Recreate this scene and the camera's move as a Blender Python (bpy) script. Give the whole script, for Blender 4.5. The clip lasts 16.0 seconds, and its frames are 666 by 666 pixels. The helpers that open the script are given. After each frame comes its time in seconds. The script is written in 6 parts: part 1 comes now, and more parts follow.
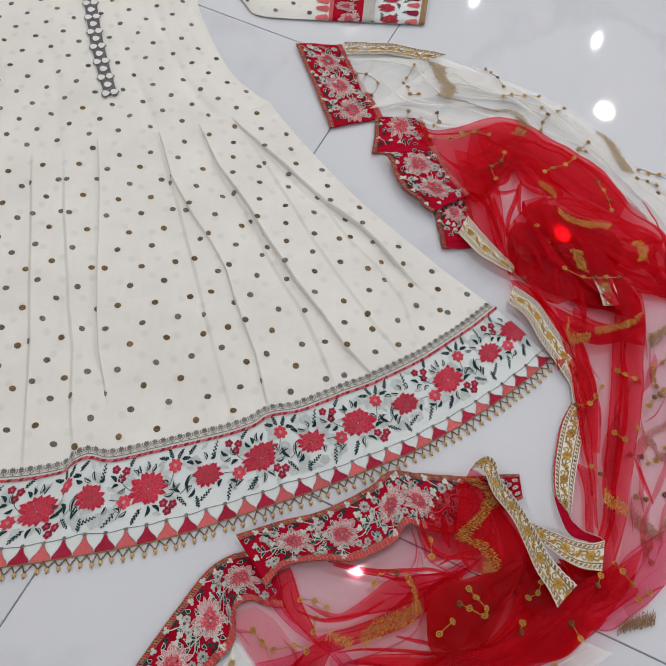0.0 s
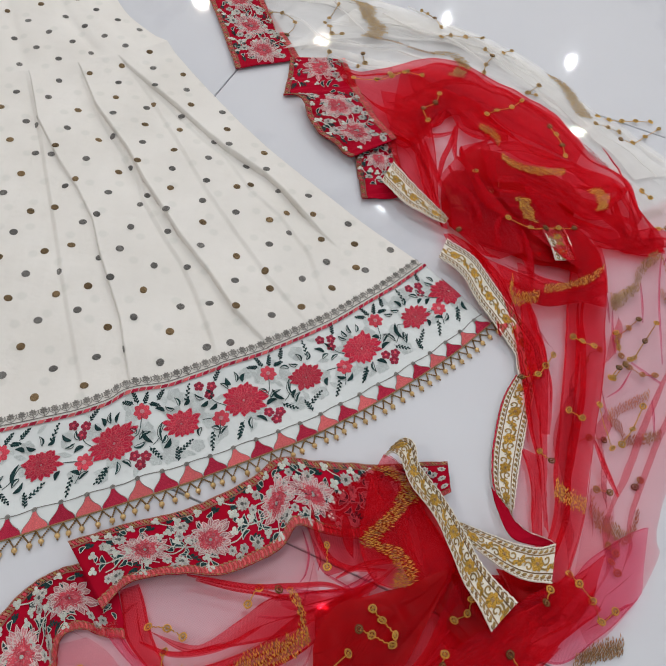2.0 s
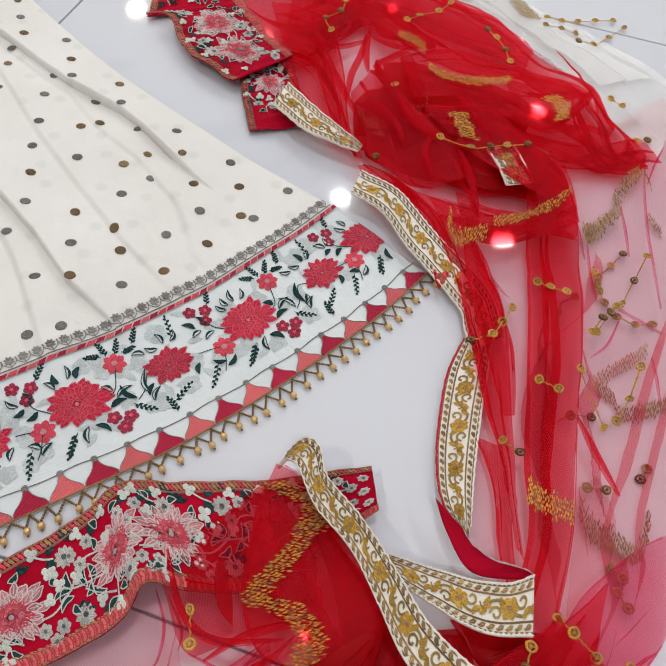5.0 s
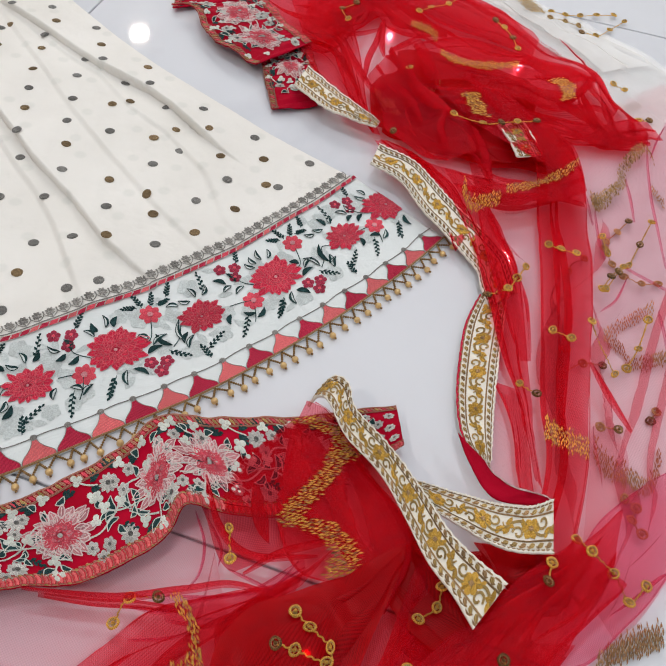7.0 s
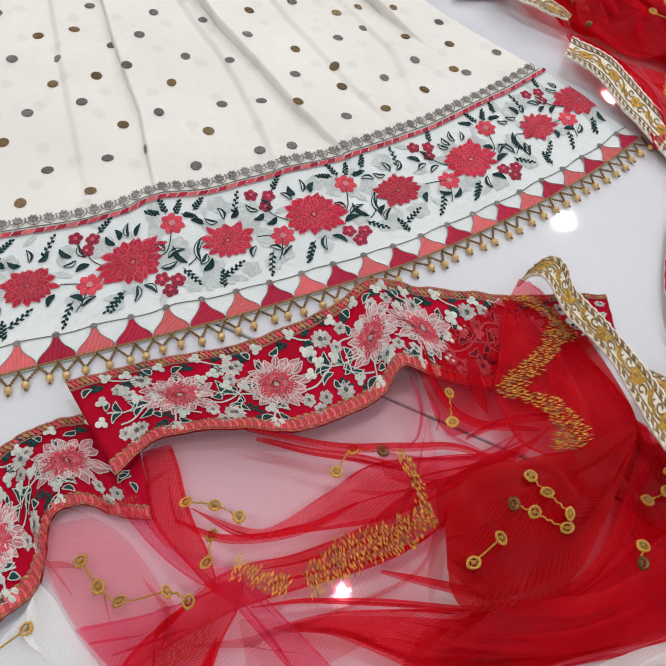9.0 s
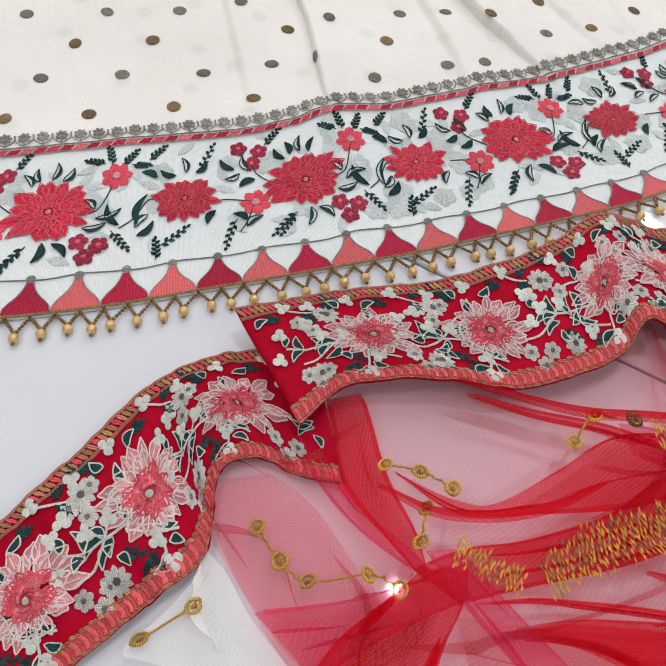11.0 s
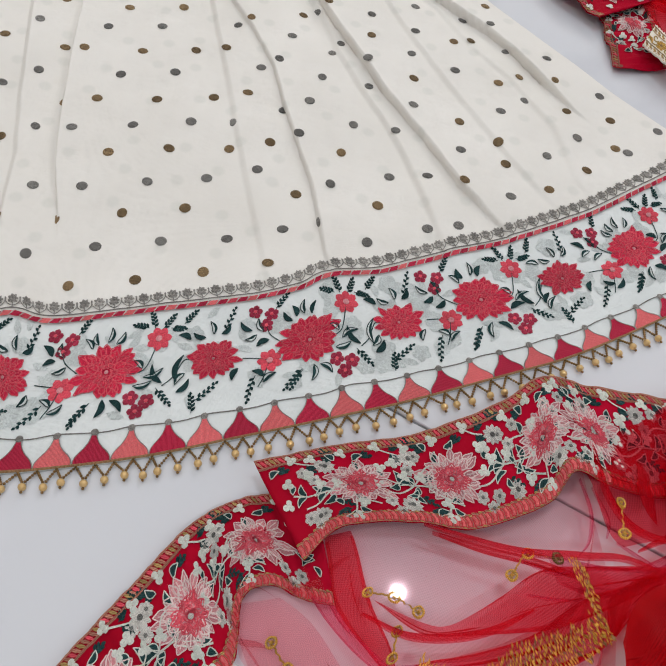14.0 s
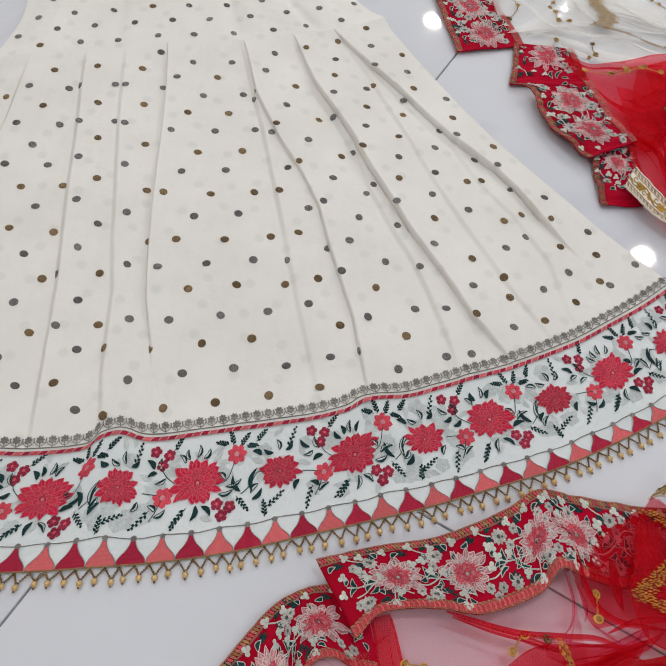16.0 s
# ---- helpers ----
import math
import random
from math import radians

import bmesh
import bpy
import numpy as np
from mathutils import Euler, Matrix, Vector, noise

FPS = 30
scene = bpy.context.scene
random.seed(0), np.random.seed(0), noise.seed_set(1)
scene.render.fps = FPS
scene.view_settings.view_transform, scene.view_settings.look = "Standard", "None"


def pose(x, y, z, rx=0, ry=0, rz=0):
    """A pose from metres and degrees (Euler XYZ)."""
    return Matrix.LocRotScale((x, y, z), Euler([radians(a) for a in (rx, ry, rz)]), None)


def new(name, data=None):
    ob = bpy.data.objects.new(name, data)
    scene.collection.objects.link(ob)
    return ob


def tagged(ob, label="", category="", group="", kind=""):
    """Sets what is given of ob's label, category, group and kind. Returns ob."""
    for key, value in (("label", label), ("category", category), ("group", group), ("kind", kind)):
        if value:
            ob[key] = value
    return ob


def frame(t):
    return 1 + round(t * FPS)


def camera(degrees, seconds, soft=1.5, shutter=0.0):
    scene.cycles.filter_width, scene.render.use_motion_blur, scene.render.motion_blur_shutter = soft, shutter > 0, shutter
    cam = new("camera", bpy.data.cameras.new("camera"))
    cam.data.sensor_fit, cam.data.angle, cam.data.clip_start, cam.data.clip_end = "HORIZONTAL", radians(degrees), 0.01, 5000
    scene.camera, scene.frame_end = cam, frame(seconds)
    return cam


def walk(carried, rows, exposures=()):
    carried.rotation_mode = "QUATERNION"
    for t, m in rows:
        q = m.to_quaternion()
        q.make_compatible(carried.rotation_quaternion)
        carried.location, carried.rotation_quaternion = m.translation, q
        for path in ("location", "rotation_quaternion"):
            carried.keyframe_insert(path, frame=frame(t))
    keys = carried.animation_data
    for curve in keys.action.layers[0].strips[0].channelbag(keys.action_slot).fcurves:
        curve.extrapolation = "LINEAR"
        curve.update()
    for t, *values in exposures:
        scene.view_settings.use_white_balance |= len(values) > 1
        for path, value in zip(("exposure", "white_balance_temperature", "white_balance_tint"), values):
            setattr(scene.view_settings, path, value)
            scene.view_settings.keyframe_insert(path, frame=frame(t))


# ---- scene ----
cam = camera(46.9, 16.0, 1.35)
METRES, EYE, TILT, LEAN, TURN = 1.29, 0.978, -59.1, -4.18, 0.0
ROWS = [
    (0.0, 0.0, 0.0, 0.0, 0.0, 0.0, 0.0),
    (0.5, 0.0038, 0.0128, -0.019, -2.75, 1.74, 2.58),
    (1.0, 0.0393, 0.0546, -0.0329, -2.9, 2.52, 1.84),
    (1.5, 0.0769, 0.1068, -0.058, -1.77, 2.92, 0.81),
    (2.0, 0.0923, 0.1724, -0.0746, -0.87, 3.01, 0.53),
    (2.5, 0.1018, 0.2269, -0.0802, -0.28, 3.1, 1.59),
    (3.0, 0.1147, 0.2717, -0.0881, -0.22, 3.31, 2.79),
    (3.5, 0.1342, 0.3097, -0.0976, -0.32, 3.63, 4.55),
    (4.0, 0.1545, 0.3395, -0.0954, -0.67, 3.92, 5.27),
    (4.2, 0.1579, 0.3495, -0.0899, -1.14, 3.78, 5.22),
    (6.3, 0.1618, 0.3644, -0.1213, -2.41, 5.3, 5.88),
    (6.5, 0.1531, 0.3577, -0.1305, -2.39, 5.65, 5.82),
    (7.0, 0.1371, 0.343, -0.148, -2.41, 5.96, 5.36),
    (7.5, 0.1285, 0.3319, -0.1605, -2.57, 5.85, 5.09),
    (8.0, 0.0982, 0.3291, -0.1782, -2.42, 4.44, 3.11),
    (8.5, 0.0665, 0.343, -0.1832, -1.69, 3.66, 1.58),
    (9.0, 0.0331, 0.3653, -0.191, -0.64, 2.9, 0.06),
    (9.5, -0.0003, 0.3961, -0.1994, 1.06, 2.19, -1.59),
    (10.0, -0.026, 0.4228, -0.2112, 2.75, 2.01, -3.12),
    (10.2, -0.0348, 0.4382, -0.2186, 2.65, 2.68, -3.96),
    (12.3, -0.0389, 0.4305, -0.2107, 3.22, 1.89, -3.82),
    (12.5, -0.0377, 0.4168, -0.2077, 3.32, 1.77, -3.97),
    (13.0, -0.0358, 0.3834, -0.1902, 3.33, 1.43, -4.3),
    (13.5, -0.0319, 0.3655, -0.1605, 3.25, 1.44, -4.34),
    (14.0, -0.0346, 0.3458, -0.1377, 3.25, 1.7, -4.28),
    (14.5, -0.0415, 0.316, -0.113, 3.09, 2.01, -4.26),
    (15.0, -0.0456, 0.2903, -0.0972, 2.97, 2.23, -4.4),
    (15.5, -0.0525, 0.2586, -0.0726, 3.01, 1.92, -4.61),
    (16.0, -0.0657, 0.2201, -0.0539, 3.13, 1.36, -4.76),
]
EXPOSURES = [(0.0, -0.20), (0.5, -0.28), (1.0, -0.28), (2.0, -0.14), (4.0, 0.05), (7.0, 0.12), (9.5, 0.21), (12.5, 0.24), (13.5, 0.03), (14.0, -0.02), (15.0, -0.09), (16.0, -0.12)]
walk(cam, [(t, pose(0, 0, EYE, TILT, LEAN, TURN) @ pose(METRES * x, METRES * y, METRES * z, 90 + pitch, roll, yaw)) for t, x, y, z, yaw, pitch, roll in ROWS], EXPOSURES)

# ---- ceiling lamps, room light, exposure ----
world = bpy.data.worlds.new("world")
scene.world = world
world.use_nodes = True
world.node_tree.nodes["Background"].inputs[0].default_value = (0.86, 0.9, 1.0, 1)
world.node_tree.nodes["Background"].inputs[1].default_value = 0.3

CEILING = 2.8
WARM, COOL = (1.0, 0.90, 0.80), (0.86, 0.93, 1.0)
# each lamp: place on the ceiling, tone and, where it is unusual, radius
LAMPS = [(0.42, 5.05, WARM), (2.23, 4.2, WARM), (2.32, 4.98, COOL, 0.010), (1.4, 5.4, COOL, 0.010), (-0.5, 5.45, WARM),
         # from (-1.5, 2.2) on: unseen lamps added at made-up places to light the room
         (0.39, 0.92, COOL, 0.012), (0.80, 3.44, COOL, 0.045), (1.72, 3.06, WARM), (-1.5, 2.2, COOL), (-1.6, 4.2, WARM), (2.7, 0.3, COOL), (-1.4, -0.4, WARM), (0.4, -1.3, COOL)]


# ---- materials ----
def material(name):
    m = bpy.data.materials.new(name)
    m.use_nodes = True
    t = m.node_tree
    return m, t, t.nodes["Principled BSDF"]


def node(t, kind, **values):
    n = t.nodes.new(kind)
    for key, value in values.items():
        n.inputs[key].default_value = value
    return n


def ramp(t, source, stops):
    r = t.nodes.new("ShaderNodeValToRGB")
    while len(r.color_ramp.elements) < len(stops):
        r.color_ramp.elements.new(0.5)
    for e, (p, c) in zip(r.color_ramp.elements, stops):
        e.position, e.color = p, (*c, 1)
    t.links.new(source, r.inputs[0])
    return r.outputs[0]


def mixed(t, a, b, factor, mode="MIX"):
    n = t.nodes.new("ShaderNodeMix")
    n.data_type, n.blend_type = "RGBA", mode
    for socket, value in ((n.inputs[0], factor), (n.inputs[6], a), (n.inputs[7], b)):
        if isinstance(value, bpy.types.NodeSocket):
            t.links.new(value, socket)
        elif isinstance(value, (int, float)):
            socket.default_value = value
        else:
            socket.default_value = (*value, 1)
    return n.outputs[2]


def bump(t, p, height, strength, distance):
    b = node(t, "ShaderNodeBump", Strength=strength, Distance=distance)
    t.links.new(height, b.inputs["Height"])
    t.links.new(b.outputs[0], p.inputs["Normal"])


def noise_of(t, scale, detail=3.0, coords="Object", stretch=(1, 1, 1)):
    c = t.nodes.new("ShaderNodeTexCoord")
    m = node(t, "ShaderNodeMapping", Scale=stretch)
    n = node(t, "ShaderNodeTexNoise", Scale=scale, Detail=detail)
    t.links.new(c.outputs[coords], m.inputs[0])
    t.links.new(m.outputs[0], n.inputs[0])
    return n.outputs[0]


def weave_of(t, pitch, angle=0.0):
    """A plain weave on the cloth's own metres."""
    c = t.nodes.new("ShaderNodeTexCoord")
    m = node(t, "ShaderNodeMapping", Rotation=(0, 0, angle))
    t.links.new(c.outputs["UV"], m.inputs[0])
    found = []
    for axis in "XY":
        w = node(t, "ShaderNodeTexWave", Scale=0.314 / pitch, Distortion=0.6, Detail=1.0)
        w.bands_direction = axis
        t.links.new(m.outputs[0], w.inputs[0])
        found.append(w.outputs["Fac"])
    add = t.nodes.new("ShaderNodeMath")
    add.operation = "ADD"
    t.links.new(found[0], add.inputs[0])
    t.links.new(found[1], add.inputs[1])
    return add.outputs[0]


def cloth(name, dark, light, rough=0.85, pitch=0.0009, crease=0.25, sheen=0.0, gloss=0.15, ghosts=False):
    m, t, p = material(name)
    big = noise_of(t, 9.0, 4.0)
    col = ramp(t, big, [(0.3, dark), (0.7, light)])
    w = weave_of(t, pitch)
    col = mixed(t, col, ramp(t, w, [(0.2, (0.86, 0.86, 0.86)), (1.0, (1, 1, 1))]), 0.15, "MULTIPLY")
    if ghosts:
        c = t.nodes.new("ShaderNodeTexCoord")
        v = node(t, "ShaderNodeTexVoronoi", Scale=23.0, Randomness=0.55)
        v.voronoi_dimensions = "2D"
        t.links.new(c.outputs["Object"], v.inputs["Vector"])
        col = mixed(t, col, ramp(t, v.outputs["Distance"], [(0.09, (0.925, 0.935, 0.93)), (0.16, (1, 1, 1))]), 1.0, "MULTIPLY")
    t.links.new(col, p.inputs["Base Color"])
    p.inputs["Roughness"].default_value = rough
    p.inputs["Specular IOR Level"].default_value = gloss
    p.inputs["Sheen Weight"].default_value = sheen
    fine = noise_of(t, 55.0, 4.0)
    add = t.nodes.new("ShaderNodeMath")
    add.operation = "MULTIPLY_ADD"
    add.inputs[1].default_value = 0.03
    t.links.new(w, add.inputs[0])
    t.links.new(fine, add.inputs[2])
    bump(t, p, add.outputs[0], crease, 0.002)
    return m


def thread(name, dark, light, rough=0.65, metal=0.0, pitch=0.0008, gloss=0.2, spread=0.35):
    """Embroidery: stitches side by side along each patch."""
    m, t, p = material(name)
    c = t.nodes.new("ShaderNodeTexCoord")
    w = node(t, "ShaderNodeTexWave", Scale=0.314 / pitch, Distortion=3.0, Detail=2.0)
    w.inputs["Detail Scale"].default_value = 2.0
    w.bands_direction = "Y"
    t.links.new(c.outputs["UV"], w.inputs[0])
    geo = t.nodes.new("ShaderNodeNewGeometry")
    fuzz = noise_of(t, 900.0, 2.0)
    col = ramp(t, w.outputs["Fac"], [(0.1, dark), (0.8, light)])
    col = mixed(t, col, ramp(t, fuzz, [(0.3, (0.75, 0.75, 0.75)), (0.7, (1.12, 1.12, 1.12))]), 0.7, "MULTIPLY")
    col = mixed(t, col, ramp(t, geo.outputs["Random Per Island"], [(0.0, (1 - spread,) * 3), (1.0, (1.1, 1.1, 1.1))]), 0.9, "MULTIPLY")
    info = t.nodes.new("ShaderNodeObjectInfo")
    col = mixed(t, col, ramp(t, info.outputs["Random"], [(0.0, (1 - 0.9 * spread,) * 3), (1.0, (1.12, 1.12, 1.12))]), 0.8, "MULTIPLY")
    t.links.new(col, p.inputs["Base Color"])
    p.inputs["Roughness"].default_value = rough
    p.inputs["Metallic"].default_value = metal
    p.inputs["Specular IOR Level"].default_value = gloss
    bump(t, p, w.outputs["Fac"], 0.7, 0.0008)
    return m


def net(name, body, tint, cover, through_=0.4, open_=0.85, pitch=0.0013):
    """Sheer organza: a fine open weave that covers part of what lies under it."""
    m, t, p = material(name)
    t.nodes.remove(p)
    out = t.nodes["Material Output"]
    diffuse = node(t, "ShaderNodeBsdfDiffuse", Color=(*body, 1))
    sheer = node(t, "ShaderNodeBsdfTranslucent", Color=(*body, 1))
    clear = node(t, "ShaderNodeBsdfTransparent", Color=(*tint, 1))
    shine = node(t, "ShaderNodeBsdfGlossy", Color=(1, 0.85, 0.85, 1), Roughness=0.42)
    a, b, c = (t.nodes.new("ShaderNodeMixShader") for _ in range(3))
    a.inputs[0].default_value = through_
    t.links.new(diffuse.outputs[0], a.inputs[1])
    t.links.new(sheer.outputs[0], a.inputs[2])
    c.inputs[0].default_value = 0.012
    t.links.new(a.outputs[0], c.inputs[1])
    t.links.new(shine.outputs[0], c.inputs[2])
    w = weave_of(t, pitch, 0.3)
    big = noise_of(t, 14.0, 3.0)
    r = t.nodes.new("ShaderNodeMapRange")
    r.inputs["From Max"].default_value = 2.0
    r.inputs["To Min"].default_value = cover * (1 - open_)
    r.inputs["To Max"].default_value = cover * (1 + open_)
    t.links.new(w, r.inputs["Value"])
    v = t.nodes.new("ShaderNodeMapRange")
    v.inputs["From Min"].default_value, v.inputs["From Max"].default_value = 0.3, 0.7
    v.inputs["To Min"].default_value, v.inputs["To Max"].default_value = 0.88, 1.12
    t.links.new(big, v.inputs["Value"])
    k = t.nodes.new("ShaderNodeMath")
    k.operation = "MULTIPLY"
    t.links.new(r.outputs[0], k.inputs[0])
    t.links.new(v.outputs[0], k.inputs[1])
    t.links.new(k.outputs[0], b.inputs[0])
    t.links.new(clear.outputs[0], b.inputs[1])
    t.links.new(c.outputs[0], b.inputs[2])
    t.links.new(b.outputs[0], out.inputs["Surface"])
    return m


def plain(name, colour, rough, metal=0.0, noise_scale=40.0, spread=0.12, coat=0.0):
    m, t, p = material(name)
    n = noise_of(t, noise_scale)
    col = ramp(t, n, [(0.3, [c * (1 - spread) for c in colour]), (0.7, [min(1, c * (1 + spread)) for c in colour])])
    t.links.new(col, p.inputs["Base Color"])
    p.inputs["Roughness"].default_value, p.inputs["Metallic"].default_value = rough, metal
    p.inputs["Coat Weight"].default_value = coat
    return m


def marble(name):
    """Polished white porcelain with faint grey veins."""
    m, t, p = material(name)
    big = noise_of(t, 1.6, 6.0)
    vein = noise_of(t, 2.3, 8.0, stretch=(1, 0.6, 1))
    base = ramp(t, big, [(0.3, (0.63, 0.635, 0.665)), (0.7, (0.70, 0.70, 0.725))])
    line = ramp(t, vein, [(0.47, (1, 1, 1)), (0.5, (0.93, 0.93, 0.94)), (0.53, (1, 1, 1))])
    t.links.new(mixed(t, base, line, 1.0, "MULTIPLY"), p.inputs["Base Color"])
    p.inputs["Roughness"].default_value = 0.06
    p.inputs["Specular IOR Level"].default_value = 0.5
    smear = noise_of(t, 30.0, 3.0)
    r = t.nodes.new("ShaderNodeMapRange")
    r.inputs["To Min"].default_value, r.inputs["To Max"].default_value = 0.015, 0.05
    t.links.new(smear, r.inputs["Value"])
    t.links.new(r.outputs[0], p.inputs["Roughness"])
    return m


def glow(name, colour, strength):
    m, t, p = material(name)
    p.inputs["Base Color"].default_value = (*colour, 1)
    p.inputs["Emission Color"].default_value = (*colour, 1)
    p.inputs["Emission Strength"].default_value = strength
    return m


CREAM = cloth("cream_cotton", (0.76, 0.724, 0.668), (0.83, 0.795, 0.742), pitch=0.0007, crease=0.6, ghosts=True)
WHITE = cloth("white_border_cotton", (0.71, 0.74, 0.725), (0.79, 0.81, 0.79), pitch=0.0007, crease=1.3)
CRIMSON = cloth("crimson_satin", (0.35, 0.001, 0.014), (0.52, 0.002, 0.027), rough=0.6, pitch=0.0005, gloss=0.05, crease=1.0)
IVORY = cloth("ivory_lace", (0.78, 0.71, 0.60), (0.88, 0.82, 0.72), pitch=0.0008, crease=0.5)
RED_NET = net("red_organza", (0.79, 0.010, 0.037), (0.98, 0.385, 0.44), 0.245)
VEIL_NET = net("veil_organza", (0.70, 0.006, 0.030), (0.95, 0.36, 0.42), 0.24)
# darker, denser red for stacked layers; the hollows' shade is in its colour
SHADED_NET = net("deep_red_organza", (0.58, 0.002, 0.010), (0.89, 0.125, 0.14), 0.43, 0.4, 0.4)
PINK_NET = net("pink_organza", (0.86, 0.12, 0.165), (0.985, 0.825, 0.845), 0.11)
MAGENTA_NET = net("magenta_organza", (0.84, 0.035, 0.12), (0.985, 0.66, 0.76), 0.22)
WHITE_NET = net("white_organza", (0.98, 0.96, 0.93), (1.0, 0.995, 0.985), 0.42, 0.12, 0.08)
T_RED = thread("red_thread", (0.74, 0.016, 0.055), (0.96, 0.04, 0.11), spread=0.18)
T_ROSE = thread("rose_thread", (0.76, 0.05, 0.09), (0.96, 0.13, 0.17), spread=0.25)
T_CORAL = thread("coral_thread", (0.84, 0.13, 0.14), (0.97, 0.225, 0.23), spread=0.2)
T_PIPE = thread("red_piping_thread", (0.70, 0.03, 0.05), (0.94, 0.10, 0.115), spread=0.2)
T_MAROON = thread("maroon_thread", (0.20, 0.005, 0.03), (0.46, 0.016, 0.075))
T_PINK = thread("pink_thread", (0.80, 0.24, 0.28), (0.93, 0.44, 0.45))
T_BLUSH = thread("blush_thread", (0.84, 0.06, 0.11), (0.98, 0.19, 0.23), spread=0.2)
T_PALE = thread("pale_pink_thread", (0.92, 0.62, 0.60), (1.0, 0.84, 0.80), spread=0.15)
T_GREEN = thread("dark_green_thread", (0.014, 0.048, 0.050), (0.045, 0.110, 0.108), gloss=0.08)
T_MINT = thread("pale_mint_thread", (0.74, 0.75, 0.66), (0.92, 0.92, 0.84), pitch=0.0005, spread=0.15)
T_WASH = thread("grey_green_print", (0.665, 0.71, 0.69), (0.735, 0.775, 0.755), rough=0.9, spread=0.08)
T_NECK = thread("slate_grey_thread", (0.17, 0.17, 0.19), (0.34, 0.34, 0.37))
T_GREY = thread("silver_grey_thread", (0.095, 0.09, 0.082), (0.42, 0.40, 0.37), metal=0.2, spread=0.55)
T_LACE = thread("grey_lace_thread", (0.24, 0.22, 0.20), (0.50, 0.47, 0.43), spread=0.4)
T_WINE = thread("wine_red_thread", (0.46, 0.006, 0.035), (0.70, 0.04, 0.10), spread=0.25)
T_DOT = thread("dull_gold_thread", (0.09, 0.054, 0.026), (0.50, 0.34, 0.175), metal=0.2, spread=0.55)
T_UNDER = thread("copper_thread", (0.44, 0.17, 0.06), (0.70, 0.36, 0.17), metal=0.1, spread=0.3)
T_SILVER = thread("silver_thread", (0.52, 0.48, 0.44), (0.86, 0.82, 0.76), metal=0.05, spread=0.3)
T_GOLD = thread("gold_thread", (0.62, 0.27, 0.02), (1.0, 0.64, 0.14), metal=0.25, rough=0.38, spread=0.4, pitch=0.0006)
T_BRONZE = thread("bronze_thread", (0.07, 0.038, 0.012), (0.27, 0.15, 0.045), metal=0.3, rough=0.5, spread=0.5)
T_ANTIQUE = thread("antique_gold_thread", (0.32, 0.17, 0.065), (0.64, 0.40, 0.20), metal=0.15, rough=0.55, spread=0.5)
T_RIBBON = thread("dull_gold_ribbon_thread", (0.40, 0.24, 0.07), (0.76, 0.51, 0.20), metal=0.15, rough=0.5, spread=0.45)
T_BERRY = thread("berry_thread", (0.34, 0.015, 0.05), (0.56, 0.06, 0.11), spread=0.3)
T_BRAID = thread("rose_gold_braid_thread", (0.46, 0.12, 0.075), (0.80, 0.38, 0.27), metal=0.1, spread=0.4)
BEAD = plain("bronze_bead", (0.26, 0.15, 0.055), 0.3, 0.7)
PEARL = plain("gold_pearl", (0.70, 0.46, 0.19), 0.28, 0.3, 60, 0.25, 0.4)
TILE = marble("polished_tile")
JOINT = plain("tile_joint", (0.25, 0.25, 0.26), 0.9)
PAINT = plain("white_paint", (0.80, 0.80, 0.80), 0.8, 0.0, 3.0, 0.03)


# ---- building helpers ----
def link(name, mesh, parent, label=""):
    ob = new(name, mesh)
    if parent is not None:
        ob.parent = parent
    if label:
        ob["label"] = label
    return ob


def thing(name, label, category, kind=""):
    return tagged(new(name), label, category, "", kind)


def mesh_of(name, verts, faces, mats, uvs=None, slots=None, smooth=True):
    me = bpy.data.meshes.new(name)
    me.from_pydata(np.asarray(verts, float).tolist(), [], faces)
    for m in mats if isinstance(mats, (list, tuple)) else [mats]:
        me.materials.append(m)
    if uvs is not None:
        layer = me.uv_layers.new(name="UVMap")
        flat = np.asarray(uvs, float)[[i for f in faces for i in f]]
        layer.data.foreach_set("uv", flat.ravel())
    if slots is not None:
        me.polygons.foreach_set("material_index", slots)
    me.polygons.foreach_set("use_smooth", [smooth] * len(faces))
    me.update()
    return me


def spline(points, n):
    """n + 1 points at even steps along a smooth curve through the points."""
    p = np.array([(*q, 0.0)[:3] if len(q) == 2 else q for q in points], float)
    p = np.vstack([2 * p[0] - p[1], p, 2 * p[-1] - p[-2]])
    a, b, c, d = (q[:, None] for q in (p[:-3], p[1:-2], p[2:-1], p[3:]))
    s = np.linspace(0, 1, 16, endpoint=False)[None, :, None]
    out = 0.5 * (2 * b + (c - a) * s + (2 * a - 5 * b + 4 * c - d) * s * s + (3 * b - a - 3 * c + d) * s ** 3)
    out = np.vstack([out.reshape(-1, 3), p[-2:-1]])
    along = np.concatenate([[0], np.cumsum(np.linalg.norm(np.diff(out, axis=0), axis=1))])
    at = np.linspace(0, along[-1], n + 1)
    return np.stack([np.interp(at, along, out[:, k]) for k in range(3)], 1)


def wob(x, y=0.0, z=0.0):
    return noise.noise(Vector((x, y, z)))


